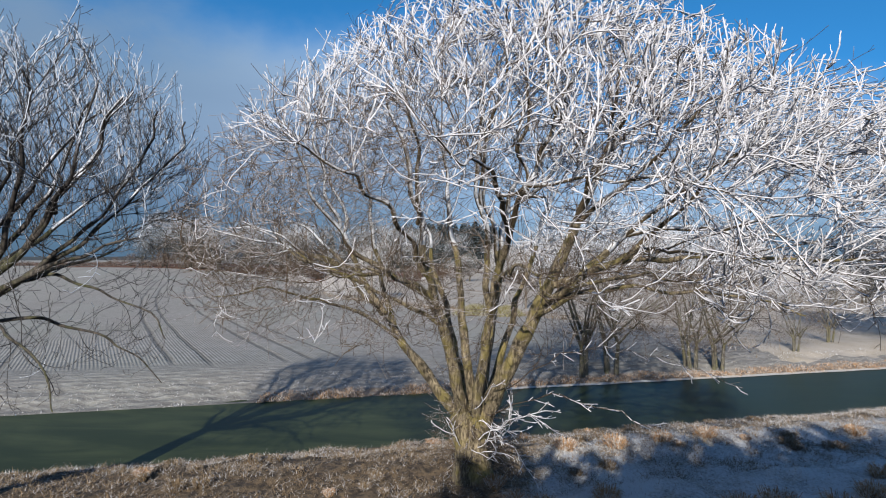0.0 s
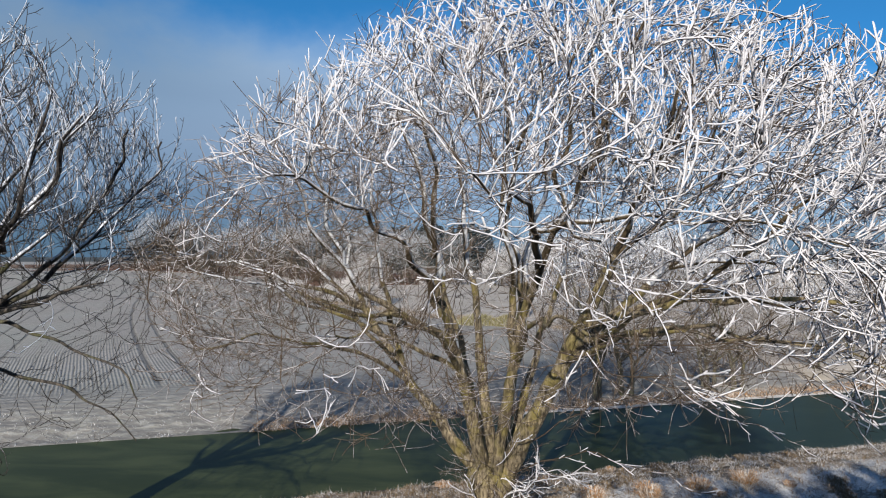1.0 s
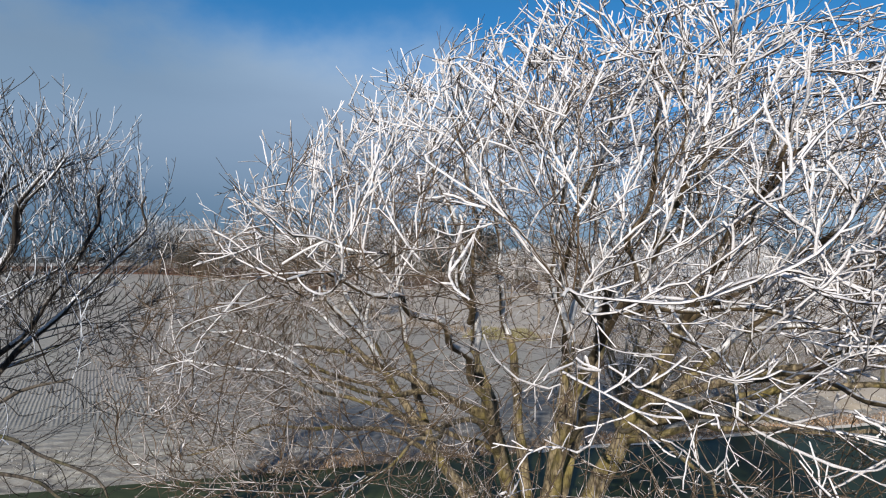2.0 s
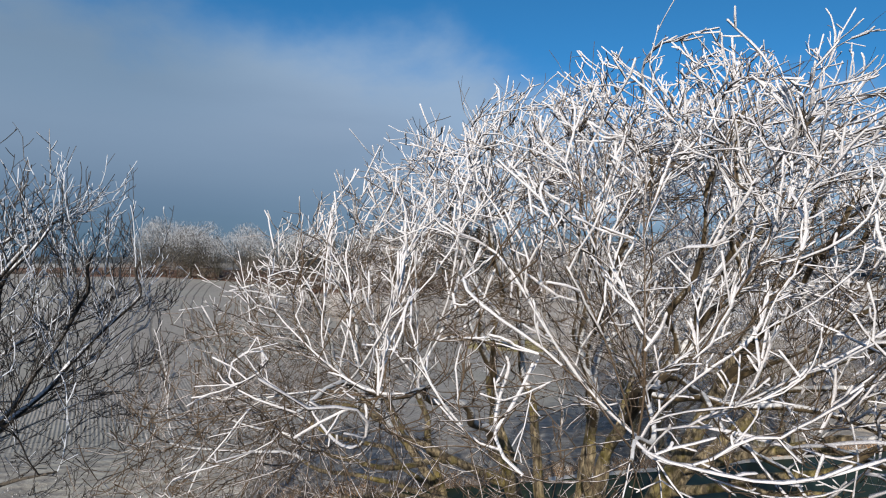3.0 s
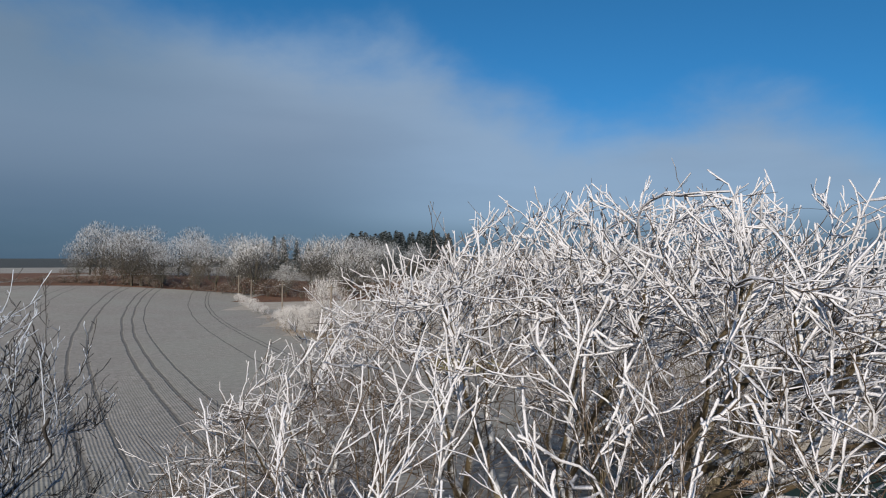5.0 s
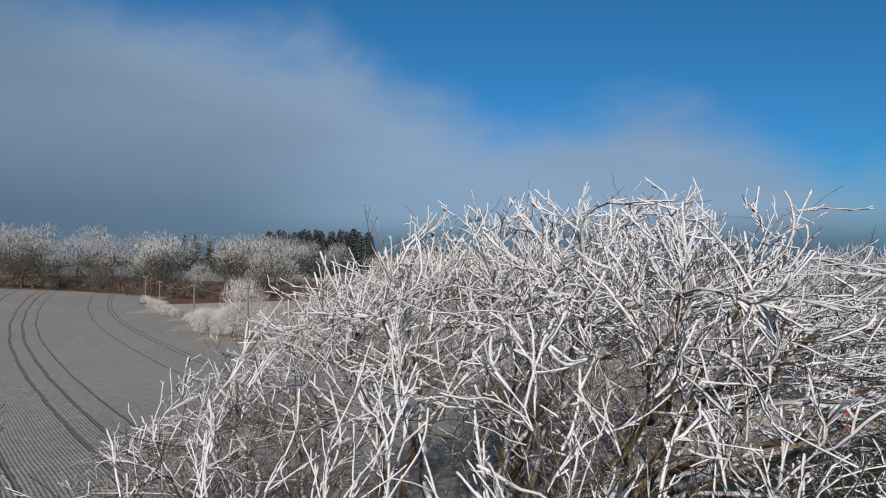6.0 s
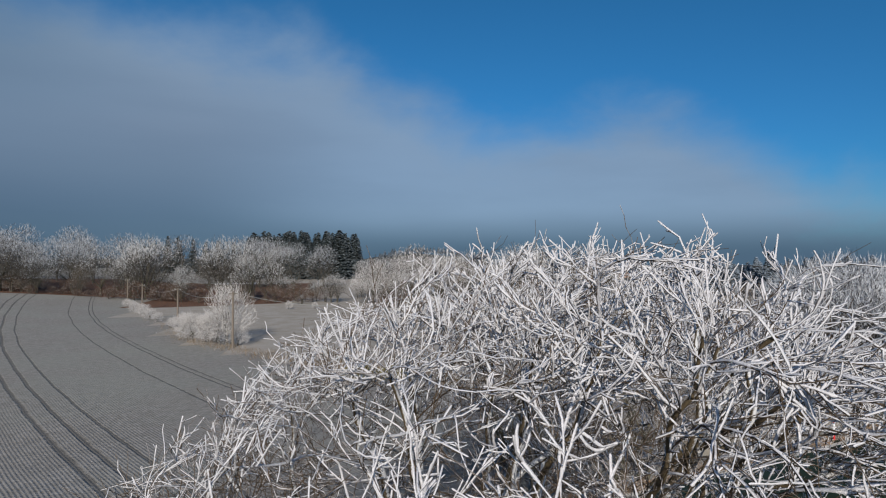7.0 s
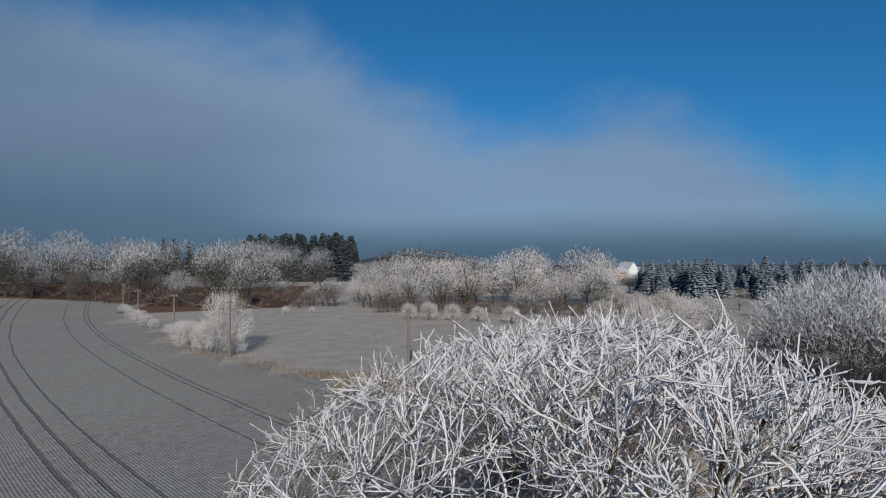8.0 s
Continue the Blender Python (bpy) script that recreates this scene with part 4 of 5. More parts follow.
LEFT_LIMBS = radial_limbs(random.Random(4), (-9.2, -3.2, 3.0), (-7.7, -3.5, 5), 3.6, 3.7, 8.0, 12, 0.11) + [bow(*row) for row in (
    ((-9.25, -3.1, 1.5), (-9.35, -3.2, 4.65), (-8.9, -3.4, 7.6), 0.34),
    ((-9.2, -3.2, 3), (-5.66, -3.88, 4.57), (-4.6, -3.9, 7.7), 0.11),
    ((-7.4, -3.5, 3.7), (-6.18, -4.36, 5.5), (-5.8, -4.6, 7.8), 0.07),
    ((-7, -3.5, 4.1), (-5.34, -2.57, 5.17), (-4.3, -2.9, 7), 0.06),
    ((-9.2, -3.2, 3.2), (-6.9, -2.05, 5.28), (-6.2, -2.8, 8), 0.09),
    ((-9.2, -3.2, 3.2), (-6.77, -4.25, 4.38), (-5.4, -4.5, 2.5), 0.06),
    ((-9.2, -3.2, 3), (-6.97, -1.98, 3.98), (-5.6, -1.8, 2.2), 0.06),
    ((-9.2, -3.2, 3.4), (-6.43, -3.2, 5.14), (-4.7, -3.2, 3.2), 0.06),
    ((-6.2, -3.7, 5.1), (-4.97, -4.57, 5.65), (-4.9, -4.6, 7.2), 0.05),
    ((-7, -3.5, 4.1), (-4.9, -3.0, 5.4), (-4.4, -3.4, 7.8), 0.05),
    ((-6.4, -3.6, 4.6), (-5.2, -3.9, 5.6), (-4.9, -3.6, 8.0), 0.045),
)]
LEFT_LIMBS = joined(LEFT_LIMBS, 1.6)
crown_tree("canal_tree", "dark leafless tree with rime along its upper twigs", 23, LEFT_LIMBS,
           [(-9.3, -3.0, -0.3, 0.45), (-9.3, -3.0, 0.4, 0.32), (-9.25, -3.1, 1.5, 0.29), (-9.25, -3.1, 1.9, 0.2), (-9.25, -3.1, 2.0, 0.02)],
           scatter(5600, (-11.2, -6.8, 2.2), (-3.6, -0.5, 8.0), left_weight, 8), left_lean, left_rimed,
           {"bark": BARK_DARK, "bough": BOUGH_DARK, "rime": RIME_SHADY, "bare": BARE_DARK},
           {"limb": 0.8, "rime_from": 5.0, "step": 0.12, "reach": 1.6, "kill": 0.19, "wob": 0.15, "tip": 0.0036, "bough": 0.015,
            "coat": 0.0030, "gap": 0.13, "spur": (0.04, 0.22), "up": 0.3, "snowy": 0.75, "sides": 3, "bare": 0.0042, "over": 0.25, "growth": lambda x: 1.0, "whip": (0.10, 0.75), "top": left_top})


def template_tree(name, label, seed, height, width, limb_count, clumps, per_clump, blade, mats, group, stems=1, low=0.54, shady=(0.85, 0.40)):
    """A rounded leafless tree about the origin, for copies: stems and limbs, and sprays of fine twigs in clumps."""
    rng = random.Random(seed)
    stem = height * 0.16
    root = tagged(new(name), label, "tree", group)
    r = height * 0.017 / stems ** 0.35
    trunks, limbs = [], []
    for k in range(stems):
        ox, oy = (0, 0) if stems == 1 else (rng.uniform(-0.06, 0.06) * width, rng.uniform(-0.05, 0.05) * width)
        trunks.append(smooth_path([(ox * 0.6, oy * 0.6, -0.4, r * 1.5), (ox * 0.8, oy * 0.8, stem * 0.5, r * 1.05), (ox, oy, stem * 1.1, r * 0.9)], 3))
        limbs += radial_limbs(rng, (ox, oy, stem), (0, 0), width * 0.40, width * 0.40, height * 0.86, max(3, limb_count // stems), r * 0.6)
    limbs = [smooth_path(l, 4) for l in limbs]
    mesh_part("trunk", tubes("trunk", trunks + limbs, 5, mats[0]), root)
    verts, faces, slots = [], [], []
    hub = Vector((0, 0, height * 0.22))
    for k in range(clumps):
        v = Vector((rng.gauss(0, 1), rng.gauss(0, 1), rng.gauss(0.35, 1))).normalized()
        far = rng.uniform(0.55, 0.88)
        c = Vector((v.x * width / 2, v.y * width / 2, v.z * height * (1.0 - low))) * far + Vector((0, 0, height * low))
        c.z = max(c.z, height * 0.17)
        grow = (c - hub).normalized()
        for q in range(per_clump):
            p = c + Vector((rng.gauss(0, 0.10) * width, rng.gauss(0, 0.10) * width, rng.gauss(0, 0.08) * height))
            d = (grow + Vector((rng.gauss(0, 0.55), rng.gauss(0, 0.55), rng.gauss(0.15, 0.5)))).normalized() * blade[0] * rng.uniform(0.5, 1.2)
            if (p.x / width * 2) ** 2 + (p.y / width * 2) ** 2 + ((p.z - height * low) / (height * (1 - low))) ** 2 > 1.05 or p.z < height * 0.1:
                continue
            a = Vector((rng.gauss(0, 1), rng.gauss(0, 1), rng.gauss(0, 1))).normalized() * blade[1]
            i = len(verts)
            verts += [tuple(p - a), tuple(p + a), tuple(p + d)]
            faces.append((i, i + 1, i + 2))
            # darker twigs low and deep: bare wood, with the crown's shade put into colour
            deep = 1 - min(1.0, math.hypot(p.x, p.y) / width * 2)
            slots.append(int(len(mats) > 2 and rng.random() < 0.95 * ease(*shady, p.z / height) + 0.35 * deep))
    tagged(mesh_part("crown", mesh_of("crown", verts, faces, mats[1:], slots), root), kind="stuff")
    return root


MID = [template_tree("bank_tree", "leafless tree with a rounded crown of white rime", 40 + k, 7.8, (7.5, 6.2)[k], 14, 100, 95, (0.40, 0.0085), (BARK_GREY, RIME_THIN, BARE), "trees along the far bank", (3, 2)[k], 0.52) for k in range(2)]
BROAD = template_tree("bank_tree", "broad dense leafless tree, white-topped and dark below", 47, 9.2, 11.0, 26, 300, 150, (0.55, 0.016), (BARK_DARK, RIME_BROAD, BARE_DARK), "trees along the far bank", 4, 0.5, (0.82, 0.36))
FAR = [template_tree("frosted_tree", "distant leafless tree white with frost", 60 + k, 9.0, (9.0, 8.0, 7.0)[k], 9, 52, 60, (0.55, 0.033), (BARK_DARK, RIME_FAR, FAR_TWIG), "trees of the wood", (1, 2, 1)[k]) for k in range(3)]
DIM_FAR = template_tree("frosted_tree", "distant frosted leafless tree, coloured grey for haze", 66, 9.0, 8.6, 9, 52, 60, (0.55, 0.033), (BARK_DARK, RIME_DIM, FAR_TWIG), "trees of the wood", 2)
WHITE_FAR = [template_tree("frosted_tree", "distant frosted leafless tree, coloured pale for hazy sunlight", 70 + k, 9.0, (8.5, 7.5)[k], 9, 52, 64, (0.5, 0.032), (BARK_DARK, RIME_WHITE, FAR_TWIG), "trees round the pasture", (2, 1)[k], 0.5, (0.55, 0.15)) for k in range(2)]
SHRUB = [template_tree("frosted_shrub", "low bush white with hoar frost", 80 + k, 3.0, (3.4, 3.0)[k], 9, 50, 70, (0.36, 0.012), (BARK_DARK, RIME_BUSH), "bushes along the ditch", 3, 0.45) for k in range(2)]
SCRUB = template_tree("scrub_bush", "leafless rust-brown bush at the edge of the wood", 95, 3.0, 3.8, 7, 30, 36, (0.45, 0.024), (BARK_DARK, BROWN_TWIG), "scrub at the edge of the wood", 3, 0.42)

YEW = template_tree("evergreen_tree", "unseen dense evergreen added to cast shade on the near bank", 99, 10.5, 6.5, 8, 110, 60, (0.9, 0.16), (BARK_DARK, SPRUCE), "evergreens on the near side", 1, 0.5)


def spruce_template():
    """A tall spruce of drooping tiers of boughs."""
    rng = random.Random(9)
    root = tagged(new("spruce"), "dark spruce with frosted tips", "tree", "trees of the spruce grove")
    mesh_part("trunk", tubes("trunk", [[(0, 0, -0.5, 0.28), (0, 0, 8, 0.16), (0, 0, 17, 0.03)]], 6, BARK_DARK), root)
    verts, faces = [], []
    for tier in range(25):
        z = 1.5 + tier * 0.625
        reach = 2.9 * (1 - tier / 26.3) ** 0.85 + 0.1
        for k in range(11):
            a = 2 * math.pi * (k + rng.random()) / 11
            l = reach * rng.uniform(0.7, 1.15)
            c, s = math.cos(a), math.sin(a)
            wd = 0.18 + 0.16 * l
            z = 1.5 + tier * 0.625 + rng.uniform(-0.32, 0.32)
            i = len(verts)
            verts += [(0, 0, z + 0.25), (c * l * 0.6 - s * wd, s * l * 0.6 + c * wd, z - 0.12 * l), (c * l, s * l, z - 0.22 * l + rng.uniform(-0.1, 0.15)),
                      (c * l * 0.6 + s * wd, s * l * 0.6 - c * wd, z - 0.12 * l), (c * l * 0.6, s * l * 0.6, z + 0.10)]
            faces += [(i, i + 1, i + 4), (i + 1, i + 2, i + 4), (i + 2, i + 3, i + 4), (i + 3, i, i + 4)]
    mesh_part("crown", mesh_of("crown", verts, faces, [SPRUCE]), root)
    return root


SPR = spruce_template()
spots = random.Random(77)


def plant(kinds, x, y, size, wide=1.0):
    """A copy of one of the templates on the ground."""
    src = spots.choice(kinds) if isinstance(kinds, list) else kinds
    if x < -3 - 0.68 * (y + 8) and y > 60:
        return None          # open land west of the wood
    low = min(2.6, max(0.0, (math.hypot(x, y) - 140) * 0.02)) if src == SPR else 0.0
    ob = copy_thing(src, pose(x, y, ground_z(x, y) - low, 0, 0, spots.uniform(0, 360)))
    ob.scale = (size * wide, size * wide, size)
    return ob


# far bank of the canal
for x, y, s in ((4.3, 13.3, 0.95), (5.6, 13.7, 1.0), (9.4, 14.9, 0.9), (10.6, 15.2, 0.85), (15.5, 18.5, 0.5), (18.5, 21.0, 0.55)):
    plant(MID, x, y, s)
plant(BROAD, 25.6, 20.4, 0.98)
plant(BROAD, 35.0, 24.0, 0.9)


# the wood behind the field
def wood_edge(x):
    return 119 - 0.24 * max(x + 45, 0) + 0.06 * max(-45 - x, 0)


for k in range(46):
    x = -92 + k * 1.95 + spots.uniform(-1, 1)
    low = 0.5 if -19 < x < -2 else 1.0          # a gap before the spruces
    plant(DIM_FAR if x < -60 else FAR, x, wood_edge(x) + 3 + spots.uniform(0, 12), low * spots.choice((0.65, 0.85, 1.05, 1.25, 1.5)) * spots.uniform(0.9, 1.1), spots.uniform(0.7, 1.1))
for k in range(70):
    x = -126 + k * 1.72 + spots.uniform(-1, 1)
    plant(SCRUB, x, wood_edge(x) + 1.5 + spots.uniform(0, 6), spots.choice((0.45, 0.6, 0.8, 1.2)) * spots.uniform(0.85, 1.1), 1.2)
for k in range(44):
    x = -165 + k * 3.6 + spots.uniform(-2, 2)
    plant(DIM_FAR if k % 4 or x < -70 else FAR, x, 146 + spots.uniform(0, 34), spots.uniform(1.0, 1.75), spots.uniform(0.8, 1.05))
for k in range(40):
    x = -158 + k * 1.9
    ob = copy_thing(SCRUB, pose(x, 127 - 0.06 * (x + 90) + spots.uniform(0, 4), ground_z(x, 128) - 0.1, 0, 0, spots.uniform(0, 360)))
    ob.scale = (1.2, 1.0, spots.uniform(0.25, 0.5))
# spruces behind it
for k in range(130):
    plant(SPR, -44 + (k % 26) * 1.78 + spots.uniform(-1.6, 1.6), 240 + 6 * (k // 26) + spots.uniform(-4, 4), spots.uniform(1.02, 1.32), spots.uniform(1.4, 2.1))
for k in range(10):
    plant(SPR, -76 + k * 3.1 + spots.uniform(-1.5, 1.5), 246 + spots.uniform(-5, 8), spots.uniform(0.85, 1.05), 1.5)
# frosted trees round the pasture
for k in range(72):
    x = k * 1.13 + spots.uniform(-1, 1)
    big = 0.98 - 0.2 * ease(45, 65, x)
    y = 104 - 0.42 * x + spots.uniform(0, 36)
    if 0.465 < (x + 1.5) / (y + 7.3) < 0.525:
        big *= 0.5          # low growth before the house
    if x < 0.54 * (y + 7):
        plant(WHITE_FAR, x, y, big * spots.choice((0.5, 0.7, 0.9, 1.1, 1.3)) * spots.uniform(0.9, 1.1), spots.uniform(0.9, 1.25))
for k in range(40):
    x = 4 + k * 3.2 + spots.uniform(-2, 2)
    plant(FAR, x, 150 + spots.uniform(0, 60), (0.6 if x > 30 else 1.0) * spots.uniform(0.8, 1.2), 1.2)
for k in range(30):
    x = 4 + k * 1.5
    plant(SCRUB, x, 99 - 0.42 * x + spots.uniform(0, 6), spots.uniform(0.5, 0.9), 1.3)
# spruces on the lower ground beyond
def spruce_stand(name, label, rows):
    """Far spruces that stand too close to be told apart, as one mesh. A row is (x, y, size, width)."""
    crown = next(o for o in SPR.children if o.name.startswith("crown")).data
    co = np.empty(len(crown.vertices) * 3)
    crown.vertices.foreach_get("co", co)
    co = co.reshape(-1, 3)
    tri = np.array([tuple(f.vertices) for f in crown.polygons])
    verts, faces = [], []
    for k, (x, y, size, wide) in enumerate(rows):
        c, q = math.cos(k * 2.4), math.sin(k * 2.4)
        p = co * (size * wide, size * wide, size)
        verts.append(np.stack((p[:, 0] * c - p[:, 1] * q + x, p[:, 0] * q + p[:, 1] * c + y, p[:, 2] + ground_z(x, y) - 1.5), axis=1))
        faces.append(tri + k * len(co))
    me = mesh_of(name, np.concatenate(verts).tolist(), np.concatenate(faces).tolist(), [SPRUCE_FAR])
    return tagged(new(name, me), label, "woodland", kind="stuff")


stand = []
for k in range(130):
    a, d = radians(spots.uniform(28.5, 47)), spots.uniform(150, 215)
    stand.append((d * math.sin(a), d * math.cos(a), spots.uniform(0.44, 0.70), 2.0))
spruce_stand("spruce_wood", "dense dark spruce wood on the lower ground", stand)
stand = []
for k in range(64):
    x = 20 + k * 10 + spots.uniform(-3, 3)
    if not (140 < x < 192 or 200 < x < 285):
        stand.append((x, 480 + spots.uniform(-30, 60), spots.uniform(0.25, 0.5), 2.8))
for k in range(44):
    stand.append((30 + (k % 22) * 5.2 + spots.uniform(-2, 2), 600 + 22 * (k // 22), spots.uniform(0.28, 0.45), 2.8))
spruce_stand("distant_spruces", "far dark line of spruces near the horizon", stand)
for k in range(26):
    a, d = radians(spots.uniform(29, 44)), spots.uniform(65, 120)
    plant(WHITE_FAR if k % 3 else FAR, d * math.sin(a) - 1.5, d * math.cos(a) - 7, spots.uniform(0.28, 0.5), 1.15)
# bushes along the ditch and beside the pole
plant(SHRUB, -13.9, 55.2, 2.15, 0.72)
for x, y, s in ((-15.2, 56.0, 1.25), (-16.6, 57.6, 1.0), (-18.4, 59.2, 1.05), (-19.5, 62.5, 0.9), (-21.2, 65.5, 0.85), (-12.8, 54.2, 0.75), (-24.5, 73, 0.45), (-28.5, 80, 0.5), (-30.8, 84, 0.6), (-33.0, 88.5, 0.7), (-35.0, 92.5, 0.65),
                (-37.5, 97.5, 0.6), (-40.0, 103, 0.6), (-42.5, 108, 0.55), (-12.5, 99.5, 0.5), (-8, 100, 0.4), (8, 85, 0.9), (11, 83, 1.0), (14.5, 82, 0.9), (18, 79, 0.8), (22, 75, 0.9), (29, 47, 1.1), (32, 52, 1.3), (35, 50, 1.0), (33, 58, 1.5), (38, 56, 1.4), (37, 63, 1.6), (42, 62, 1.5), (31, 64, 1.4), (44, 70, 1.7)):
    plant(SHRUB, x, y, s)
# unseen evergreens added behind the way of the camera, to shade the near bank
for k in range(24):
    x = -12 + k * 1.6 + spots.uniform(-0.4, 0.4)
    plant(YEW, x, -21 + 0.10 * x + (k % 2) * 1.5, (0.72 if x < -6.2 else 0.77 if x < -1.5 else min(1.0, 0.87 + 0.015 * (x + 1.5))) + spots.uniform(-0.03, 0.03), 1.1)
for src in MID + [BROAD] + FAR + [DIM_FAR] + WHITE_FAR + SHRUB + [SPR, SCRUB, YEW]:
    for o in (*src.children_recursive, src):
        bpy.data.objects.remove(o)


# ---- poles, wires, buildings ----
def pole(x, y, height):
    root = tagged(new("utility_pole"), "slim weathered wooden telephone pole", "pole", "poles of the line")
    root.location = (x, y, ground_z(x, y))
    mesh_part("shaft", tubes("shaft", [[(0, 0, -0.4, 0.13), (0, 0, height * 0.5, 0.115), (0.02, 0, height, 0.095)]], 10, POLE_WOOD), root)
    bm = bmesh.new()
    box(bm, (0.9, 0.07, 0.09), (0, 0, height - 0.25), 0.01)
    part("crossarm", bm, POLE_WOOD, root)
    for side in (-0.38, 0.38):
        bm = bmesh.new()
        bmesh.ops.create_cone(bm, cap_ends=True, segments=8, radius1=0.035, radius2=0.02, depth=0.14, matrix=Matrix.Translation((side, 0, height - 0.14)))
        part("insulator", bm, WHITE, root)
    return Vector((x, y, ground_z(x, y) + height - 0.07))


tops = [pole(*p) for p in ((-46.5, 119.5, 4.6), (-38.2, 103, 4.6), (-26.5, 82.5, 4.7), (-13.0, 52.6, 5.6), (3.6, 42.3, 5.2))]
for a, b in zip(tops, tops[1:]):
    rows = []
    for s in range(13):
        f = s / 12
        p = a.lerp(b, f)
        rows.append((p.x, p.y, p.z - 0.9 * 4 * f * (1 - f), 0.018))
    tagged(new("overhead_wire", tubes("overhead_wire", [rows], 4, WIRE)), "thin sagging overhead wire between poles", "wire", "wires of the line")


def house(x, y, z, turn, size, wall, storeys):
    """A gabled house: walls, roof, windows and a chimney."""
    wx, wy, h = size
    root = tagged(new("house"), "distant gabled house with plastered walls", "house", "houses of the village")
    root.matrix_world = pose(x, y, z, 0, 0, turn)
    bm = bmesh.new()
    v = [bm.verts.new(p) for p in ((-wx, -wy, 0), (wx, -wy, 0), (wx, wy, 0), (-wx, wy, 0), (-wx, -wy, h), (wx, -wy, h), (wx, wy, h), (-wx, wy, h), (-wx, 0, h + wy * 0.9), (wx, 0, h + wy * 0.9))]
    for f in ((0, 1, 5, 4), (2, 3, 7, 6), (1, 2, 6, 9, 5), (3, 0, 4, 8, 7)):
        bm.faces.new([v[i] for i in f])
    part("wall", bm, wall, root)
    bm = bmesh.new()
    for side in (-1, 1):
        bmesh.ops.create_cube(bm, size=1.0, matrix=Matrix.Translation((0, side * wy * 0.53, h + wy * 0.45 + 0.1)) @ Matrix.Rotation(-side * math.atan(0.9), 4, "X") @ Matrix.Diagonal((2 * wx + 0.8, math.hypot(wy, wy * 0.9) + 0.6, 0.25, 1)))
    part("roof", bm, ROOF, root, "frosted tiled roof")
    bm = bmesh.new()
    box(bm, (0.7, 0.7, 2.0), (wx * 0.4, wy * 0.2, h + wy * 0.9))
    part("chimney", bm, PINK, root)
    for lvl in range(storeys):
        for k in range(4):
            bm = bmesh.new()
            box(bm, (1.1, 0.16, 1.4), (-wx * 0.72 + k * wx * 0.48, -wy - 0.03, 1.6 + lvl * 2.8), 0.02)
            part("window", bm, PANE, root)
    return root


for x, y, t, size, wall, st in ((233, 470, 25, (4.6, 3.8, 5.5), PINK, 2), (246, 482, 115, (6.5, 5.5, 9.0), PLASTER, 3), (262, 490, 30, (5.5, 4.4, 5.5), PLASTER, 2), (166, 520, 72, (5, 4.0, 3.6), PINK, 1), (178, 528, 65, (5, 4, 4), PLASTER, 1)):
    house(x, y, ground_z(x, y) - 0.3, t, size, wall, st)


def shed(x, y, turn, w, d, h):
    root = tagged(new("field_shed"), "low wooden shed with a frosted flat roof among trees", "shed", "sheds by the wood")
    root.matrix_world = pose(x, y, ground_z(x, y) - 0.1, 0, 0, turn)
    bm = bmesh.new()
    box(bm, (w, d, h), (0, 0, h / 2), 0.03)
    part("wall", bm, SHED, root)
    bm = bmesh.new()
    box(bm, (w + 0.7, d + 0.7, 0.16), (0, 0, h + 0.08), 0.03)
    part("roof", bm, WHITE, root, "white frosted flat roof")
    bm = bmesh.new()
    box(bm, (1.0, 0.08, 1.9), (w * 0.2, -d / 2 - 0.03, 0.97), 0.01)
    part("door", bm, POLE_WOOD, root)
    return root


shed(-27.5, 131, 8, 8, 4, 3.4)
shed(-74, 133, -5, 8, 4, 2.2)


def marker_post(x, y):
    z = ground_z(x, y)
    root = tagged(new("marker_post"), "small red and white marker post on the canal bank", "post")
    root.location = (x, y, z)
    for k in range(4):
        bm = bmesh.new()
        bmesh.ops.create_cone(bm, cap_ends=True, segments=12, radius1=0.06, radius2=0.06, depth=0.4, matrix=Matrix.Translation((0, 0, 0.2 + 0.4 * k)))
        part("band", bm, (RED, WHITE)[k % 2], root, "painted band")
    return root


marker_post(22.6, 18.5)


# ---- grass ----
def blades(name, label, mat, seed, count, place, height, width, lean=0.5):
    """Loose grass as one sheet of single blades."""
    rng = random.Random(seed)
    verts, faces = [], []
    while len(faces) < count:
        spot = place(rng)
        if spot is None:
            continue
        x, y = spot
        z = ground_z(x, y) + (0.13 * (noise.noise((x * 0.9, y * 0.9, 0)) + 0.8 * noise.noise((x * 2.7, y * 2.7, 3)))) - 0.03
        a, h = rng.uniform(0, 2 * math.pi), rng.uniform(*height)
        k = rng.uniform(0, lean) * h
        b = rng.uniform(0, 2 * math.pi)
        wx, wy = width * math.cos(a), width * math.sin(a)
        i = len(verts)
        verts += [(x - wx, y - wy, z), (x + wx, y + wy, z), (x + k * math.cos(b), y + k * math.sin(b), z + h)]
        faces.append((i, i + 1, i + 2))
    return tagged(new(name, mesh_of(name, verts, faces, [mat])), label, "grass", kind="stuff")


def strip(x0, x1, u0, u1, clump):
    def place(rng):
        x, u = rng.uniform(x0, x1), rng.uniform(u0, u1)
        if noise.noise((x * 1.1, u * 1.1, clump)) < rng.uniform(-0.5, 0.25):
            return None
        return x, u + SLANT * x
    return place


blades("bank_grass", "matted straw-brown grass dusted with frost along the near bank", STRAW, 1, 70000, strip(-12, 14, -1.2, 4.6, 1), (0.03, 0.13), 0.009, 2.8)
blades("hoar_bank_grass", "white frosted grass at the water's edge", HOAR, 2, 20000, strip(0.6, 22, 2.4, 4.6, 5), (0.02, 0.11), 0.009, 2.6)
blades("hoar_edge_grass", "sparse frosted grass at the edge of the near bank", HOAR, 12, 9000, strip(-17, 0.6, 2.8, 4.6, 5), (0.02, 0.10), 0.008, 2.6)
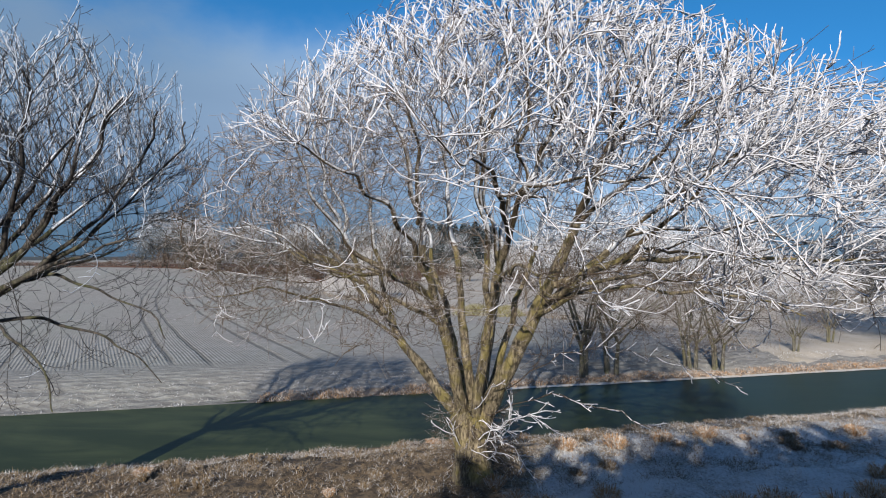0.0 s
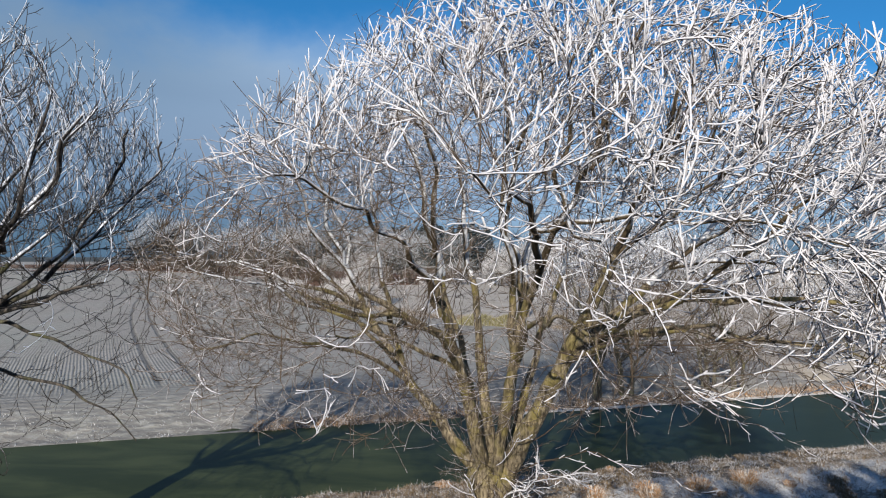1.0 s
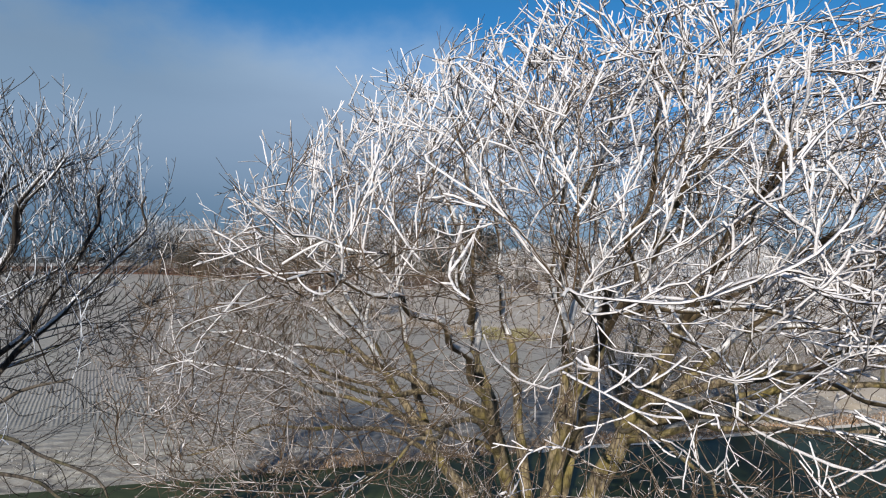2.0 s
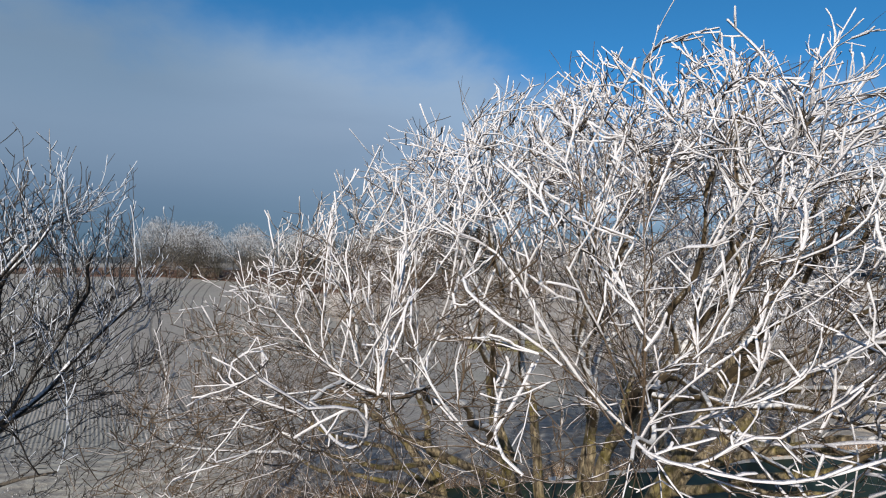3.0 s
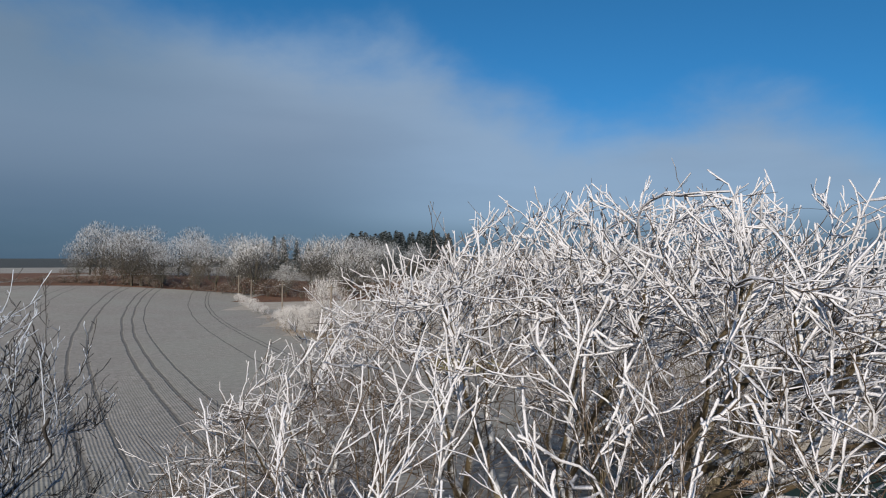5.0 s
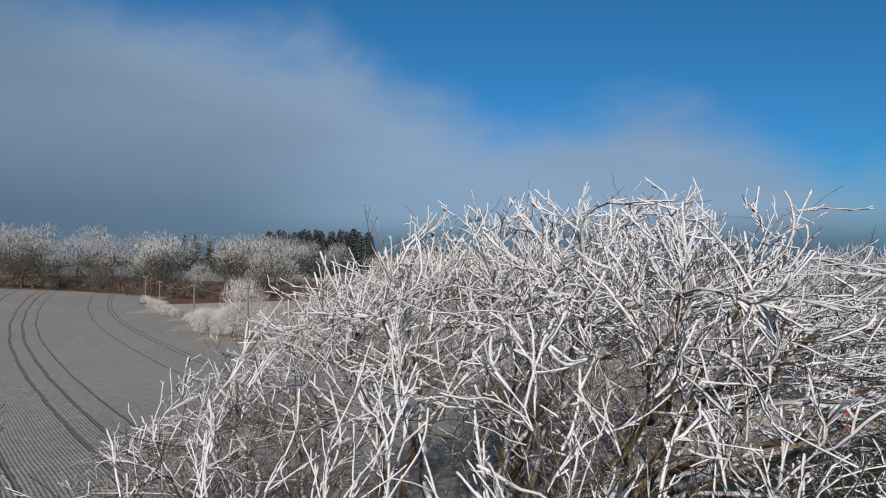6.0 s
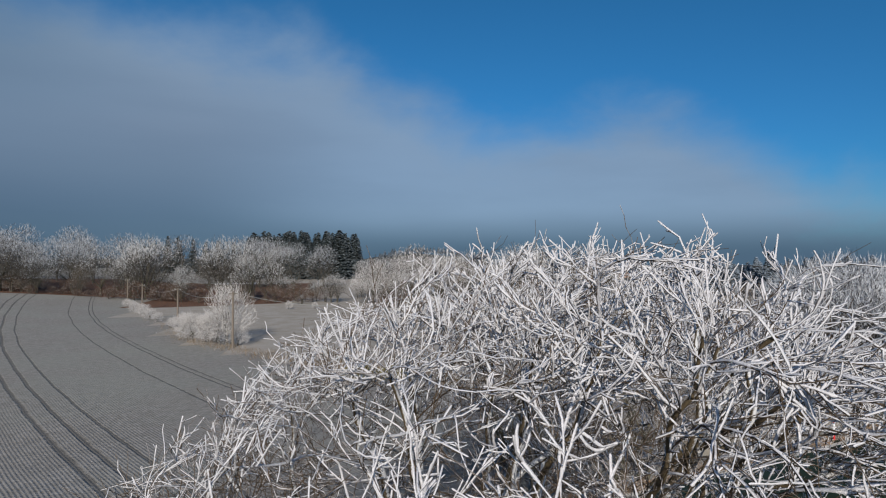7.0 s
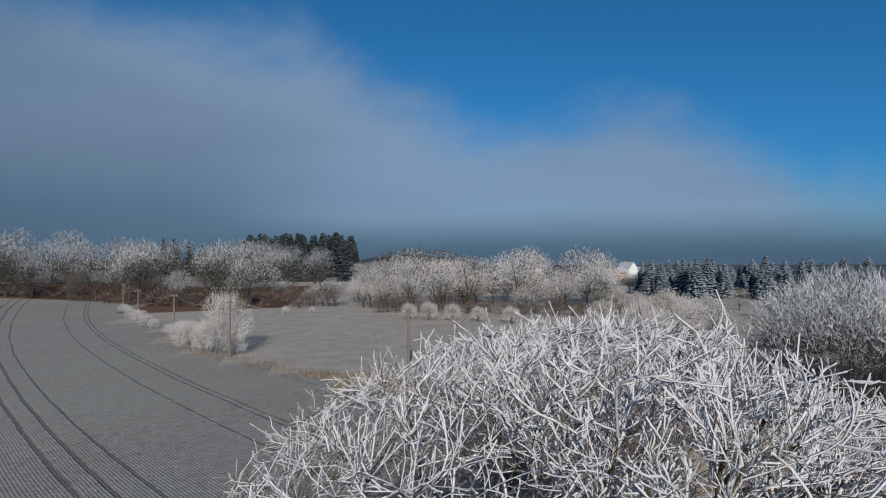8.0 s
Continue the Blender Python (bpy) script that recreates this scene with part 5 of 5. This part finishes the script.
blades("far_bank_grass", "rust-brown frosted grass along the far bank", ORANGE, 3, 22000, strip(-8, 45, 10.75, 11.7, 2), (0.04, 0.16), 0.014, 1.6)
blades("field_edge_grass", "white frosted grass on the field's margin", HOAR, 4, 12000, strip(-26, 30, 10.8, 13.4, 9), (0.02, 0.08), 0.012, 1.4)
blades("short_grass", "short frosted grass in the shade of the bank", HOAR, 6, 32000, strip(0.8, 16, -8, 2.4, 3), (0.02, 0.10), 0.009, 1.8)


def ditch(rng):
    pts = [(-46, 116), (-32, 88), (-20, 61.5), (-13, 52), (-5, 42), (0.5, 39), (8, 31), (14, 18)]
    i = rng.choice((1, 2, 2, 3, 3, 3, 4, 4, 4, 5, 5, 6))
    f = rng.random()
    x, y = pts[i][0] + (pts[i + 1][0] - pts[i][0]) * f, pts[i][1] + (pts[i + 1][1] - pts[i][1]) * f
    if noise.noise((x * 0.6, y * 0.6, 4)) < rng.uniform(-0.5, 0.2):
        return None
    return x + rng.gauss(0, 0.8), y + rng.gauss(0, 0.8)


blades("ditch_grass", "tufted straw-coloured frosted grass along the ditch", STRAW, 8, 7000, ditch, (0.10, 0.36), 0.022, 1.2)


def tuft(x, y, r, seed):
    rng = random.Random(seed)
    verts, faces = [], []
    for k in range(420):
        a, q = rng.uniform(0, 2 * math.pi), r * 0.4 * math.sqrt(rng.random())
        b, h = a + rng.gauss(0, 0.9), rng.uniform(0.2, 1.0) * r * 0.7
        out = rng.uniform(0.3, 1.0) * r * 0.8
        px, py = q * math.cos(a), q * math.sin(a)
        t = rng.uniform(0, math.pi)
        wx, wy = 0.006 * math.cos(t), 0.006 * math.sin(t)
        i = len(verts)
        mx, my = px + out * 0.5 * math.cos(b), py + out * 0.5 * math.sin(b)
        verts += [(px - wx, py - wy, -0.05), (px + wx, py + wy, -0.05), (mx - wx, my - wy, h * 0.8), (mx + wx, my + wy, h * 0.8), (px + out * math.cos(b), py + out * math.sin(b), h * 0.62)]
        faces += [(i, i + 1, i + 3, i + 2), (i + 2, i + 3, i + 4)]
    ob = tagged(new("grass_tuft", mesh_of("grass_tuft", verts, faces, [ORANGE if seed % 2 else STRAW])), "tussock of dry orange grass dusted with frost", "grass", "tussocks on the bank")
    ob.location = (x, y, ground_z(x, y))
    return ob


for k, (x, y, r) in enumerate(((0.9, -1.2, 0.35), (1.4, -1.3, 0.3), (2.6, -0.9, 0.4), (4.9, -1.2, 0.5), (5.6, -1.0, 0.55), (6.6, -1.2, 0.6), (7.6, -0.4, 0.5), (8.4, 0.6, 0.45), (0.5, -0.45, 0.35), 
                             (3.4, 2.2, 0.45), (4.6, 2.7, 0.4), (5.8, 3.2, 0.45), (2.2, 2.0, 0.4), (9.6, 3.6, 0.4))):
    tuft(x, y, r, 2 * k + 1)
bank_spots = random.Random(52)
for k in range(46):
    x, u = bank_spots.uniform(-9.5, 9.0), bank_spots.uniform(-0.6, 4.3)
    tuft(x, u + SLANT * x, bank_spots.uniform(0.16, 0.34), 20 + 2 * k + (k % 5 == 0))


def mossy_clump(x, y, r, seed):
    rng = random.Random(seed)
    verts, faces = [], []
    for k in range(2600):
        a, q = rng.uniform(0, 2 * math.pi), r * math.sqrt(rng.random())
        h = 0.75 * (1 - (q / r) ** 2) + rng.uniform(0, 0.25)
        px, py, t = q * 1.5 * math.cos(a), q * math.sin(a), rng.uniform(0, math.pi)
        wx, wy = 0.025 * math.cos(t), 0.025 * math.sin(t)
        i = len(verts)
        verts += [(px - wx, py - wy, h - 0.35), (px + wx, py + wy, h - 0.35), (px + rng.gauss(0, 0.15), py + rng.gauss(0, 0.15), h)]
        faces.append((i, i + 1, i + 2))
    ob = tagged(new("mossy_clump", mesh_of("mossy_clump", verts, faces, [MOSSY])), "low yellow-green clump of grass by the ditch", "grass", "clumps by the ditch")
    ob.location = (x, y, ground_z(x, y))
    return ob


mossy_clump(-0.8, 36.0, 1.3, 5)
mossy_clump(1.6, 35.2, 1.0, 6)
